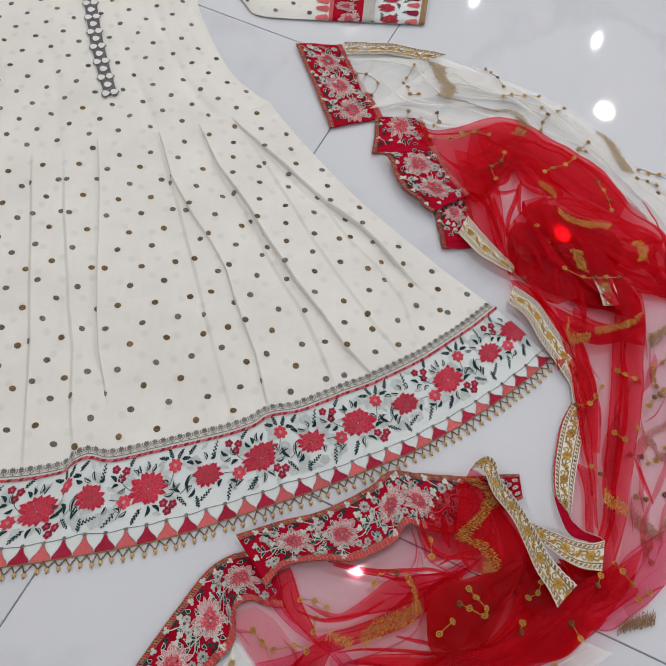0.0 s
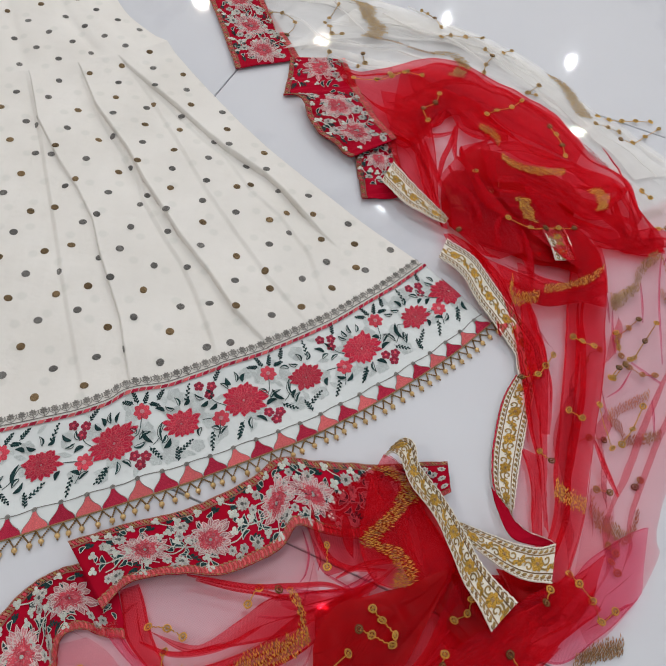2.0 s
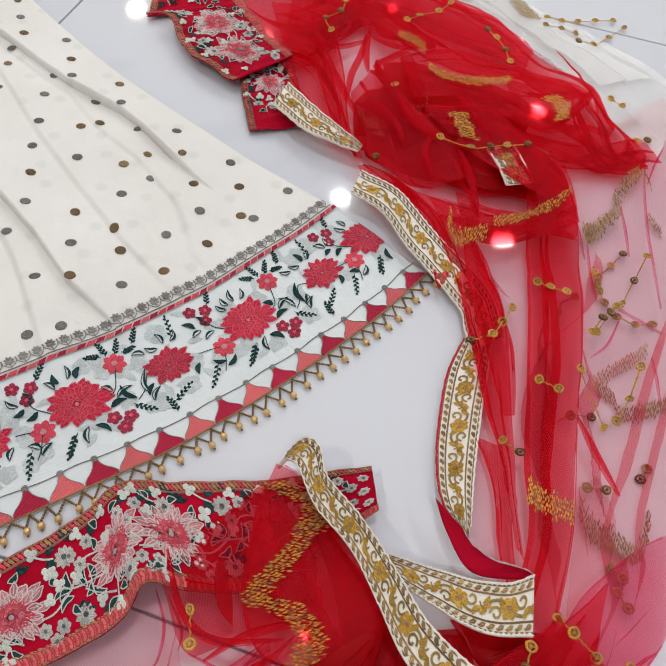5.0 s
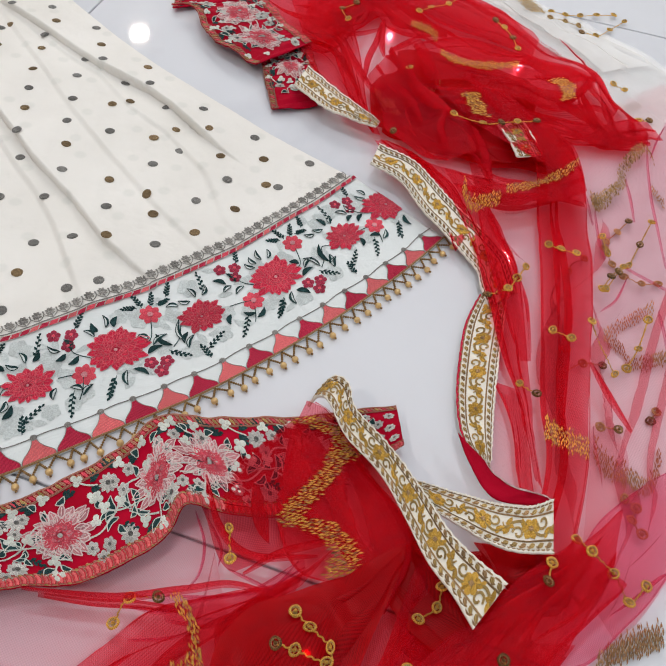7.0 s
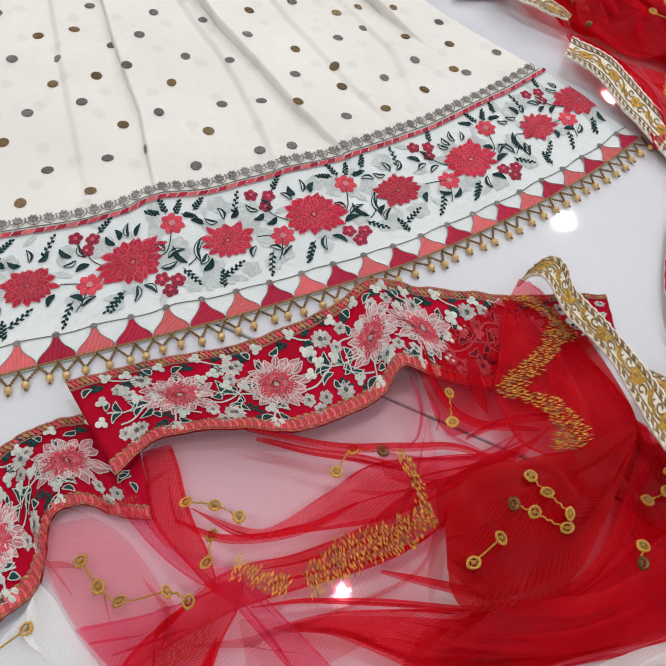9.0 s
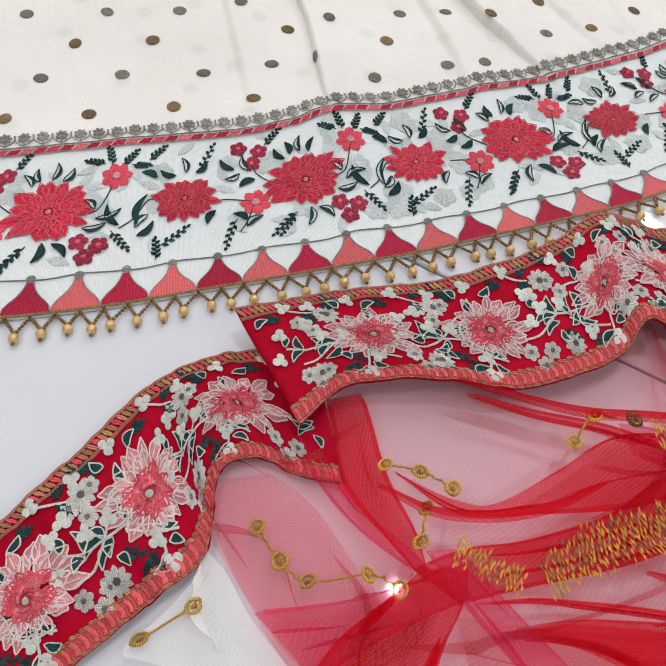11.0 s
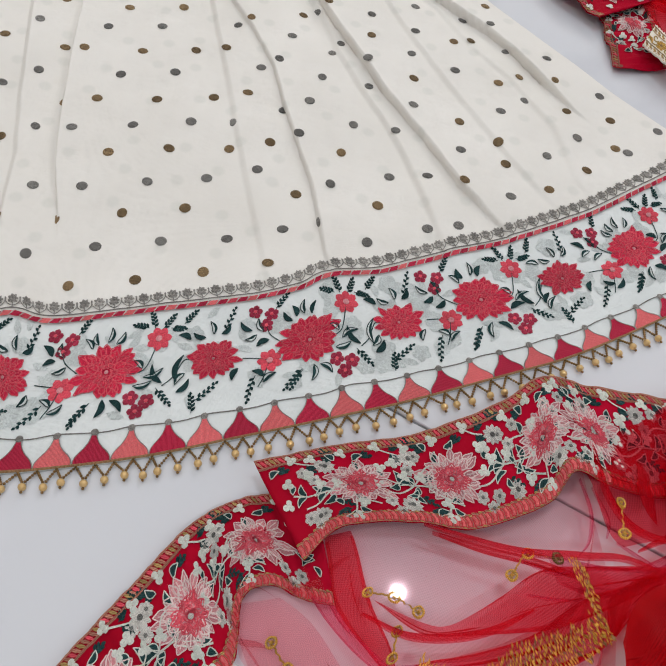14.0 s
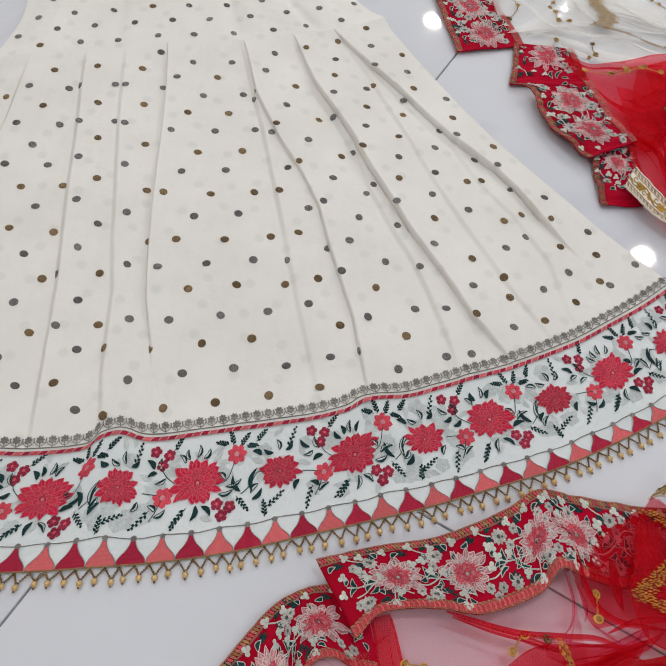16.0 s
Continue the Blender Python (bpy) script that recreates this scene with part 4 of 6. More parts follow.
cuff_panel("cuff_panel", 0.012, 0.105, WHITE, "white cuff band with red flowers")
cuff_panel("cuff_braid", 0.105, 0.128, T_SILVER, "silvery braid")
cuff_panel("cuff_panel", 0.128, 0.188, CRIMSON, "crimson satin band with pink flowers")
cuff_panel("cuff_braid", 0.188, 0.196, T_CORAL, "coral braid")
cuff_panel("cuff_edge", 0.0, 0.012, T_ANTIQUE, "antique gold edge")
for i in range(5):
    y = SW * (0.12 + 0.21 * i)
    for x, r_, a, b, e in ((SL - 0.158, 0.019, T_PINK, T_ROSE, T_PALE), (SL - 0.075, 0.017, T_RED, T_RED, T_ROSE)):
        f = Stitches()
        f.flower(lambda s, w, h: cuff_put(s, w, h + 0.0016), x + 0.004 * (-1) ** i, y, r_, i, a, b, T_SILVER, 11, e)
        f.made("flower", sleeve_ob)
    for k in range(6):
        f = Stitches()
        f.sprig(lambda s, w, h: cuff_put(s, w, h + 0.0016), SL - (0.05, 0.09, 0.06, 0.14, 0.17, 0.15)[k], y + 0.015, random.random() * 6, 0.018, T_GREEN if k < 3 else T_MINT, 6, 0.006, 0.003)
        f.made("sprig", sleeve_ob)
for i in range(7):
    for x, mat, turn in ((SL - 0.014, T_MAROON if i % 2 else T_CORAL, math.pi), (SL - 0.196, T_CORAL, math.pi)):
        f = Stitches()
        f.patch(lambda s, w, h: cuff_put(s, w, h + 0.0014), x, SW * (0.08 + 0.15 * i), turn, 0.028, 0.019, mat, fat=0.18)
        f.made("bell_motif", sleeve_ob)
for row in range(7):
    for c in range(8):
        s, w = SL - 0.235 - 0.034 * row, (c + 0.5 * (row % 2)) * 0.05
        if 0.01 < w < SW - 0.01 and s > 0.01:
            dot_at(sleeve, s / SL, w / SW, 1, sleeve_ob)

# ---- the scarf ----
scarf = thing("scarf", "sheer red and white organza scarf, spread in folds on the floor", "scarf")


def rippled(z, amount, k=9.0, seed=0.0):
    return lambda u, v: max(0.001, z + amount * wob(u * k, v * 1.5, seed) + 0.4 * amount * wob(u * k * 2.3, v * 3, seed + 5))


# one repeat of the crimson border, from its bloom: metres along, share of the width across
TREFOILS = [(-0.0253, 0.1333), (-0.0047, 0.1167), (-0.0459, 0.3333), (-0.0522, 0.5333), (0.019, 0.0833), (0.0253, 0.3), (0.0301, 0.45), (0.0411, 0.4667), (0.0522, 0.75), (-0.0111, 0.9)]
POSIES = [(-0.0332, 0.2667), (-0.0206, 0.2333), (-0.0285, 0.3833), (0.0142, 0.75), (0.0253, 0.7833), (0.019, 0.8667)]
TWIGS = [((0.0142, 0.65), (0.0237, 0.65), (0.0364, 0.5333), (0.0475, 0.3667), (0.0586, 0.3667)), ((-0.016, 0.5667), (-0.0285, 0.55), (-0.038, 0.5333), (-0.0459, 0.4667)), ((-0.0079, 0.7), (-0.0111, 0.8333), (-0.015, 0.9)), ((0.019, 0.1), (0.0253, 0.1667), (0.0316, 0.2167)), ((0.0443, 0.5833), (0.0506, 0.6667), (0.0633, 0.7833))]
BLADES = [(0.0364, 0.55, 0.0237, 0.5667), (0.0364, 0.6, 0.0269, 0.6833), (0.0506, 0.4167, 0.0491, 0.6), (0.0491, 0.6, 0.0574, 0.7), (0.057, 0.35, 0.057, 0.23), (0.0459, 0.5833, 0.0475, 0.4167), (0.0348, 0.6667, 0.038, 0.76), (-0.038, 0.5333, -0.038, 0.3833), (-0.038, 0.5333, -0.0463, 0.5967), (-0.0285, 0.55, -0.0316, 0.4533), (-0.0253, 0.5667, -0.0311, 0.6533), (-0.0459, 0.45, -0.0459, 0.33), (-0.0111, 0.2, -0.0152, 0.1133), (0.0016, 0.2167, 0.0089, 0.1667), (-0.0111, 0.8333, -0.0206, 0.9), (-0.0079, 0.8, -0.0017, 0.86), (-0.0079, 0.7333, 0.0002, 0.76)]
SHOOTS = [(0.0269, 0.15, 0.0316, 0.09), (0.0269, 0.1833, 0.0311, 0.26), (0.0411, 0.1167, 0.0396, 0.0433), (0.0411, 0.1167, 0.0469, 0.09), (-0.0125, 0.21, -0.0165, 0.17), (0.006, 0.17, 0.013, 0.15), (-0.0131, 0.8, -0.0206, 0.87), (0.0348, 0.6667, 0.045, 0.72)]


def red_band(top, low, z, amount, seed, blooms, nu=120):
    """A crimson satin border with pink blooms; braid along one edge, coral piping along the other."""
    sheet = between(top, low, nu, 20, lambda u, v: rippled(z, 1.5 * amount, 6.0, seed)(u, v) + 0.0026 * (1 + wob(u * 26, v * 2.2, seed + 9)) + 0.0010 * wob(u * 60, v * 5, seed + 4))
    ob = sheet.mesh("red_border", CRIMSON, scarf, "crimson satin border with pink and white flower embroidery", 0.001)
    put = lambda s, w, h: sheet.on(s, w, h)
    L, W = sheet.length, sheet.width
    inside = lambda x: 0.003 < x < L - 0.003
    f = Stitches()
    for w in (0.0004, 0.0068):
        f.line(put, [(L * i / 40, w) for i in range(41)], 0.0018, T_BRAID, 0.0006, 0.001)
    n = int(L / 0.0030)
    for i in range(n):
        f.patch(put, L * i / n, 0.0010, 0.95, 0.0066, 0.0024, (T_BRAID, T_ROSE, T_BRAID, T_RIBBON)[i % 4], 0.0008, 0.0007)
    f.made("edge_braid", ob, "rose gold braid")
    f = Stitches()
    f.line(put, [(L * i / 40, W - 0.0042) for i in range(41)], 0.0084, T_PIPE, 0.0006, 0.0008)
    f.made("piping", ob, "coral red piping")
    f = Stitches()
    for w in (W - 0.0002, W - 0.0084):
        n = int(L / 0.0024)
        for i in range(n):
            f.patch(put, L * i / n, w - 0.0006, 0.5 if i % 2 else 0.1, 0.0034, 0.0016, T_BRAID if i % 3 else T_RIBBON, 0.0010, 0.0008)
    n = int(L / 0.0046)
    for i in range(n):
        s = L * (i + 0.3) / n
        f.line(put, [(s, W - 0.0074), (s + 0.0010, W - 0.0044), (s, W - 0.0014)], 0.0019, T_CORAL, 0.0012, 0.0008)
        f.line(put, [(s + 0.0023, W - 0.0074), (s + 0.0031, W - 0.0044), (s + 0.0023, W - 0.0014)], 0.0008, T_BRAID, 0.0010, 0.0006)
    f.made("edge_braid", ob, "rose gold braid and coral bars over red piping")
    grow = W / 0.067
    for k, s in enumerate(blooms):
        at = lambda x: s + grow * x
        held = lambda *x: all(inside(at(q)) for q in x)
        f = Stitches()
        if 0.008 < s < L - 0.006:
            f.flower(put, s, W * 0.48, 0.0215 * grow, 0.7 * k + seed, T_PINK, T_ROSE, T_SILVER, 14, T_PALE, 0.0008, 0.29)
            f.made("flower", ob, "pink and white embroidered bloom")
        for x, w in ((0.038, 0.25), (-0.0348, 0.7833)):
            if held(x - 0.006, x + 0.006):
                f = Stitches()
                f.posy(put, at(x), W * w, 0.0068 * grow, k, T_SILVER, T_GREY, 10)
                f.made("small_flower", ob, "silvery white embroidered flower")
        for x, w in POSIES:
            if held(x - 0.004, x + 0.004):
                f = Stitches()
                f.posy(put, at(x), W * w, 0.0047 * grow, random.random() * 6, T_SILVER, T_GREY, 6)
                f.made("small_flower", ob, "silvery white embroidered flower")
        for pts in TWIGS:
            if held(*(x for x, w in pts)):
                f = Stitches()
                f.line(put, [(at(x), W * w) for x, w in pts], 0.0012, T_MINT, 0.0009, 0.0006)
                f.made("stem", ob)
        for x, w, x1, w1 in BLADES:
            if held(x, x1):
                f = Stitches()
                f.blade(put, at(x), W * w, at(x1), W * w1, random.uniform(0.0036, 0.0046), T_GREEN, T_GREEN, T_MINT, random.choice((-0.2, 0.2)), 0.0007)
                f.made("leaf", ob)
        for x, w, x1, w1 in SHOOTS:
            if held(x, x1):
                f = Stitches()
                f.sprig(put, at(x), W * w, math.atan2(W * (w1 - w), grow * (x1 - x)), math.hypot(grow * (x1 - x), W * (w1 - w)), T_GREEN, 6, 0.0044, 0.0026)
                f.made("sprig", ob)
        for x, w in TREFOILS:
            if held(x - 0.004, x + 0.004):
                f = Stitches()
                for t in range(3):
                    f.disc(put, at(x) + 0.0022 * math.cos(2.1 * t + k), W * w + 0.0022 * math.sin(2.1 * t + k), 0.0022, T_MINT, 0.0012, 0.0014, 9)
                f.made("bud", ob, "pale mint three-lobed bud")
    if seed == 1.0:
        for x, w in ((0.008, 0.24), (0.009, 0.5), (0.007, 0.74), (0.018, 0.36), (0.019, 0.62), (0.027, 0.2), (0.028, 0.5)):
            f = Stitches()
            f.posy(put, L - x, W * w, 0.0050, 7 * w, T_SILVER, T_GREY, 7)
            f.made("small_flower", ob, "silvery white embroidered flower")
    return sheet


def lace(a, b, z, amount, seed, nu=90, rim=None):
    """Ivory ribbon with a gold scroll and a row of leaves along either edge."""
    sheet = between(a, b, nu, 12, lambda u, v: rippled(z, amount, 5.0, seed)(u, v) + 0.0005 * math.sin(u * nu * 1.3) * (abs(v - 0.5) > 0.45))
    ob = sheet.mesh("lace_ribbon", IVORY, scarf, "ivory lace ribbon with gold scroll embroidery", 0.001)
    put = lambda s, w, h: sheet.on(s, w, h)
    L, W = sheet.length, sheet.width
    n = max(2, int(L / 0.032))
    gap = L / n
    f = Stitches()
    f.line(put, [(L * i / (8 * n), W * (0.5 + 0.16 * math.sin(math.pi * i / 4))) for i in range(8 * n + 1)], 0.0017, T_RIBBON)
    for i in range(n):
        for d, sgn in ((0.25, 1), (0.75, -1)):
            x, y = (i + d) * gap, W * (0.5 - 0.10 * sgn)
            f.line(put, [(x + 0.0042 * math.cos(t * 0.9) * (1 - t * 0.1), y + sgn * 0.0042 * math.sin(t * 0.9) * (1 - t * 0.1)) for t in range(8)], 0.0015, T_RIBBON)
            f.line(put, [(x + 0.0085 + 0.0026 * math.cos(t), y + sgn * (0.005 - 0.0026 * math.sin(t))) for t in range(5)], 0.0011, T_RIBBON)
            for q, dx in ((2.5, -0.004), (1.2, -0.004), (0.3, 0.003), (-0.9, 0.006), (2.0, 0.008)):
                f.leaf(put, x + dx, y + sgn * 0.003, q * sgn, 0.0066, 0.0034, T_GOLD)
    f.made("gold_scroll", ob, "gold thread scrollwork")
    for i in range(n):
        f = Stitches()
        f.posy(put, (i + 0.5) * gap, W * 0.5, 0.0064, i * 0.7, T_GOLD, T_ANTIQUE, 6)
        f.made("rosette", ob, "gold embroidered rosette")
    for w in (0.15, 0.85):
        f = Stitches()
        m = int(L / 0.0058)
        for i in range(m):
            f.patch(put, L * (i + 0.2) / m, W * w - 0.0010, 0.45, 0.0048, 0.0030, T_RIBBON if i % 3 else T_ANTIQUE, 0.0006, 0.0014)
            f.patch(put, L * (i + 0.7) / m, W * w + 0.0016, -0.5, 0.0026, 0.0012, T_ANTIQUE, 0.0006, 0.0008)
        for q in (w - 0.09, w + 0.09):
            f.line(put, [(L * i / 50, W * q) for i in range(51)], 0.0011, T_ANTIQUE, 0.0004, 0.0006)
        f.made("edge_embroidery", ob, "row of gold knots between fine lines")
    for w in (0.02, 0.98):
        f = Stitches()
        f.line(put, [(L * i / 120, W * w + 0.0007 * math.sin(i * 1.6)) for i in range(121)], 0.0021, rim if rim and w < 0.5 else IVORY, 0.0004, 0.0012)
        f.made("edge_cord", ob)
    return sheet


SHEETS = []


def inset(a, b, k):
    """The two curves drawn a share k towards each other and in from their ends."""
    p, q = spline(a, 20), spline(b, 20)
    p, q = p + (q - p) * k, q + (p - q) * k
    return [tuple(v[:2]) for v in p[1:-1:3]], [tuple(v[:2]) for v in q[1:-1:3]]


def sheer(a, b, z, folds, mat, seed=0.0, rough=0.003, wide=0.010, twice=None):
    """The net between two curves, laid in folds; where it lies double a second layer follows a little inside the first."""
    label = {"white_organza": "sheer white organza", "pink_organza": "single layer of sheer pink organza"}.get(mat.name, "sheer red organza in folds")
    twice = mat == SHADED_NET if twice is None else twice
    for k in range(2 if twice else 1):
        if k:
            a, b = inset(a, b, 0.05)
        sheet = drape(a, b, z + 0.004 * k, folds, 64, 210, seed + 50 * k, rough, wide, 0.35 if mat in (PINK_NET, MAGENTA_NET) else 1.0)
        sheet.mesh(mat.name.replace("organza", "net"), mat, scarf, label)
        SHEETS.append(sheet.p.reshape(-1, 3))
        if mat in (RED_NET, MAGENTA_NET) and not k:
            t, c = np.linspace(0.04, 0.96, 90)[:, None], np.linspace(0, 1, 3)[None, :]
            for edge, way in ((0.0, 1), (1.0, -1)):
                g = sheet.at(t + 0 * c, edge + way * c * 0.0022 / sheet.width + 0 * t, 0.0008 + 0.0008 * c + 0 * t)
                Sheet(g).mesh("rolled_edge", mat, scarf, "rolled edge of red net")


def wisp(points, wide, z, mat, n=40):
    """A tapered crease where the net doubles on itself."""
    q = spline(points, n)
    d = np.gradient(q, axis=0)
    side_ = np.stack([-d[:, 1], d[:, 0], 0 * d[:, 0]], 1)
    side_ /= np.linalg.norm(side_, axis=1, keepdims=True)
    g = np.zeros((n + 1, 7, 3))
    for i in range(n + 1):
        w = wide * math.sin(math.pi * (0.04 + 0.92 * i / n)) ** 0.7
        for j in range(7):
            g[i, j] = q[i] + side_[i] * w * (0.5 - abs(j / 3 - 1)) * (1 if j < 3 else 0.8)
            g[i, j, 2] = z + 0.0012 * (j - 3) * 0.5 + 0.001 * wob(q[i][0] * 30, q[i][1] * 30)
    sheet = Sheet(g)
    sheet.mesh(mat.name.replace("organza", "net"), mat, scarf, "crease of doubled net")
    SHEETS.append(sheet.p.reshape(-1, 3))


# crimson borders
red_band([(-0.052, 0.277, 0.014), (0.001, 0.295, 0.014), (0.057, 0.311, 0.014), (0.116, 0.342, 0.016), (0.144, 0.362, 0.024), (0.180, 0.364, 0.016), (0.246, 0.362, 0.012), (0.322, 0.368, 0.010)], [(-0.011, 0.215, 0.012), (0.011, 0.239, 0.012), (0.057, 0.247, 0.012), (0.096, 0.247, 0.012), (0.147, 0.270, 0.014), (0.165, 0.292, 0.020), (0.192, 0.287, 0.014), (0.238, 0.288, 0.010), (0.323, 0.335, 0.008)], 0.001, 0.003, 1.0, (0.0032, 0.060, 0.1234, 0.1985, 0.2380, 0.309))
red_band([(-0.165, 0.112), (-0.149, 0.139), (-0.128, 0.172), (-0.101, 0.213), (-0.078, 0.241), (-0.046, 0.258), (-0.008, 0.258)], [(-0.118, 0.078), (-0.097, 0.096), (-0.066, 0.128), (-0.046, 0.152), (-0.046, 0.190), (-0.028, 0.200), (-0.009, 0.194), (0.012, 0.192)], 0.005, 0.003, 2.0, (-0.024, 0.0427, 0.1095, 0.1754))
red_band([(0.000, 1.220), (0.016, 1.171), (0.037, 1.104), (0.066, 1.004)], [(0.088, 1.225), (0.107, 1.167), (0.130, 1.112), (0.162, 1.036)], 0.004, 0.003, 3.0, (-0.02, 0.055, 0.125, 0.19), 60)
# the folded length of border: three lengths that lap over one another
red_band([(0.147, 1.036), (0.144, 0.991), (0.138, 0.948)], [(0.231, 1.041), (0.240, 1.008), (0.248, 0.972)], 0.004, 0.002, 4.0, (-0.045, 0.026), 40)
red_band([(0.138, 0.938), (0.164, 0.932), (0.175, 0.891), (0.191, 0.859), (0.212, 0.838), (0.233, 0.815)], [(0.247, 0.964), (0.253, 0.943), (0.261, 0.926), (0.271, 0.902), (0.283, 0.877), (0.298, 0.855)], 0.014, 0.003, 5.0, (-0.035, 0.045, 0.105), 60)
red_band([(0.239, 0.861), (0.241, 0.806), (0.247, 0.748)], [(0.298, 0.869), (0.302, 0.816), (0.306, 0.755)], 0.004, 0.003, 6.0, (-0.025, 0.045), 50)

# lace ribbons
lace([(0.290, 0.807), (0.320, 0.759), (0.356, 0.707)], [(0.272, 0.771), (0.303, 0.729), (0.350, 0.697)], 0.02, 0.002, 1.0, 50)
lace([(0.351, 0.673, 0.000), (0.383, 0.643, 0.000), (0.406, 0.600, -0.004), (0.443, 0.536, -0.010), (0.449, 0.508, -0.010), (0.449, 0.479, -0.010)], [(0.337, 0.641, 0.000), (0.363, 0.617, 0.000), (0.380, 0.578, -0.004), (0.415, 0.515, -0.010), (0.416, 0.489, -0.010), (0.418, 0.465, -0.010)], 0.02, 0.002, 2.0, 80)
lace([(0.414, 0.480), (0.395, 0.450), (0.381, 0.411), (0.371, 0.371), (0.370, 0.340), (0.381, 0.317)], [(0.440, 0.481), (0.426, 0.439), (0.415, 0.409), (0.402, 0.369), (0.391, 0.332), (0.385, 0.313)], 0.008, 0.002, 3.0, 70, T_RED)
lace([(0.417, 0.276), (0.400, 0.272), (0.379, 0.275), (0.357, 0.283), (0.337, 0.291), (0.323, 0.297)], [(0.406, 0.237), (0.382, 0.240), (0.364, 0.248), (0.346, 0.262), (0.331, 0.274), (0.321, 0.285)], 0.030, 0.001, 4.0, 60)
lace([(0.262, 0.379, -0.016), (0.275, 0.383, -0.003), (0.284, 0.374, 0.000), (0.287, 0.351, 0.000), (0.307, 0.320, 0.000), (0.323, 0.287, 0.000), (0.338, 0.253, 0.000), (0.352, 0.233, 0.000), (0.367, 0.217, 0.000)], [(0.254, 0.369, -0.022), (0.260, 0.369, -0.009), (0.267, 0.359, 0.000), (0.276, 0.331, 0.000), (0.297, 0.298, 0.000), (0.310, 0.263, 0.000), (0.319, 0.234, 0.000), (0.330, 0.213, 0.000), (0.339, 0.191, 0.000)], 0.040, 0.002, 5.0, 90)
lace([(0.092, 1.230), (0.182, 1.232), (0.287, 1.212)], [(0.096, 1.194), (0.181, 1.202), (0.245, 1.187)], 0.01, 0.002, 6.0, 50)
lace([(0.474, 0.686), (0.480, 0.661), (0.482, 0.636)], [(0.503, 0.691), (0.507, 0.665), (0.509, 0.638)], 0.030, 0.001, 7.0, 30)
# the ribbon's turned-over back
back = between([(0.363, 0.337), (0.365, 0.321), (0.370, 0.298), (0.378, 0.283), (0.397, 0.277), (0.418, 0.275)], [(0.379, 0.311), (0.383, 0.301), (0.390, 0.294), (0.399, 0.288), (0.411, 0.284), (0.420, 0.278)], 50, 8, rippled(0.022, 0.002, 4.0, 8.0))
back_ob = back.mesh("ribbon_back", CRIMSON, scarf, "red back of the turned-over ribbon", 0.001)
f = Stitches()
f.line(lambda s, w, h: back.on(s, w, h), [(back.length * i / 20, back.width * 0.97) for i in range(21)], 0.0022, T_PALE, 0.0005, 0.0010)
f.made("edge_cord", back_ob, "pale pink selvedge")

# ---- sheer cloth, upper part ----
sheer([(0.092, 1.213), (0.181, 1.221), (0.287, 1.199), (0.389, 1.156), (0.494, 1.096), (0.561, 1.025), (0.608, 0.948), (0.652, 0.912), (0.74, 0.8)], [(0.143, 1.028), (0.205, 1.038), (0.280, 1.017), (0.385, 0.994), (0.487, 0.910), (0.567, 0.821), (0.616, 0.753), (0.65, 0.68)], 0.006, 10, WHITE_NET, 1.0)
sheer([(0.286, 1.197), (0.387, 1.147), (0.476, 1.086), (0.558, 1.006), (0.615, 0.909), (0.70, 0.82)], [(0.129, 1.042), (0.238, 1.084), (0.334, 1.097), (0.434, 1.072), (0.522, 0.983), (0.594, 0.879), (0.628, 0.807)], 0.012, 7, WHITE_NET, 2.0)
sheer([(0.210, 1.015), (0.275, 1.007), (0.356, 1.043), (0.417, 1.032), (0.467, 0.991), (0.533, 0.937), (0.566, 0.893), (0.592, 0.831), (0.621, 0.786), (0.624, 0.727)], [(0.257, 0.928), (0.286, 0.862), (0.322, 0.847), (0.361, 0.898), (0.395, 0.917), (0.435, 0.870), (0.484, 0.828), (0.537, 0.817), (0.590, 0.787), (0.609, 0.709)], 0.014, 3, RED_NET, 3.0, 0.004, 0.03)
sheer([(0.313, 0.998), (0.377, 1.026), (0.435, 0.997), (0.483, 0.959), (0.534, 0.913), (0.568, 0.854)], [(0.286, 0.864), (0.320, 0.852), (0.374, 0.916), (0.427, 0.915), (0.472, 0.868), (0.549, 0.819)], 0.020, 3, RED_NET, 4.0, 0.004, 0.03)
sheer([(0.257, 0.921), (0.272, 0.887), (0.320, 0.850), (0.334, 0.815), (0.345, 0.743), (0.353, 0.696)], [(0.285, 0.855), (0.297, 0.812), (0.313, 0.775), (0.326, 0.743), (0.339, 0.716), (0.344, 0.700)], 0.014, 3, RED_NET, 5.0)
sheer([(0.280, 0.956), (0.318, 0.933), (0.342, 0.911), (0.348, 0.854), (0.349, 0.778), (0.349, 0.706)], [(0.287, 0.879), (0.306, 0.858), (0.317, 0.842), (0.321, 0.815), (0.328, 0.764), (0.338, 0.710)], 0.020, 3, RED_NET, 36.0)
sheer([(0.334, 0.937), (0.373, 0.945), (0.403, 0.927), (0.423, 0.884)], [(0.330, 0.846), (0.342, 0.793), (0.353, 0.750), (0.376, 0.777)], 0.008, 3, PINK_NET, 6.0)
sheer([(0.359, 0.785), (0.385, 0.810), (0.430, 0.787), (0.479, 0.739), (0.523, 0.700), (0.550, 0.664)], [(0.350, 0.709), (0.388, 0.676), (0.426, 0.659), (0.463, 0.642), (0.502, 0.635), (0.537, 0.616)], 0.012, 4, SHADED_NET, 7.0, 0.006, 0.016)
sheer([(0.425, 0.769), (0.479, 0.749), (0.512, 0.711), (0.534, 0.652), (0.539, 0.605), (0.533, 0.566)], [(0.443, 0.713), (0.472, 0.696), (0.495, 0.679), (0.504, 0.641), (0.503, 0.600), (0.490, 0.567)], 0.028, 4, RED_NET, 8.0, 0.006, 0.026, False)
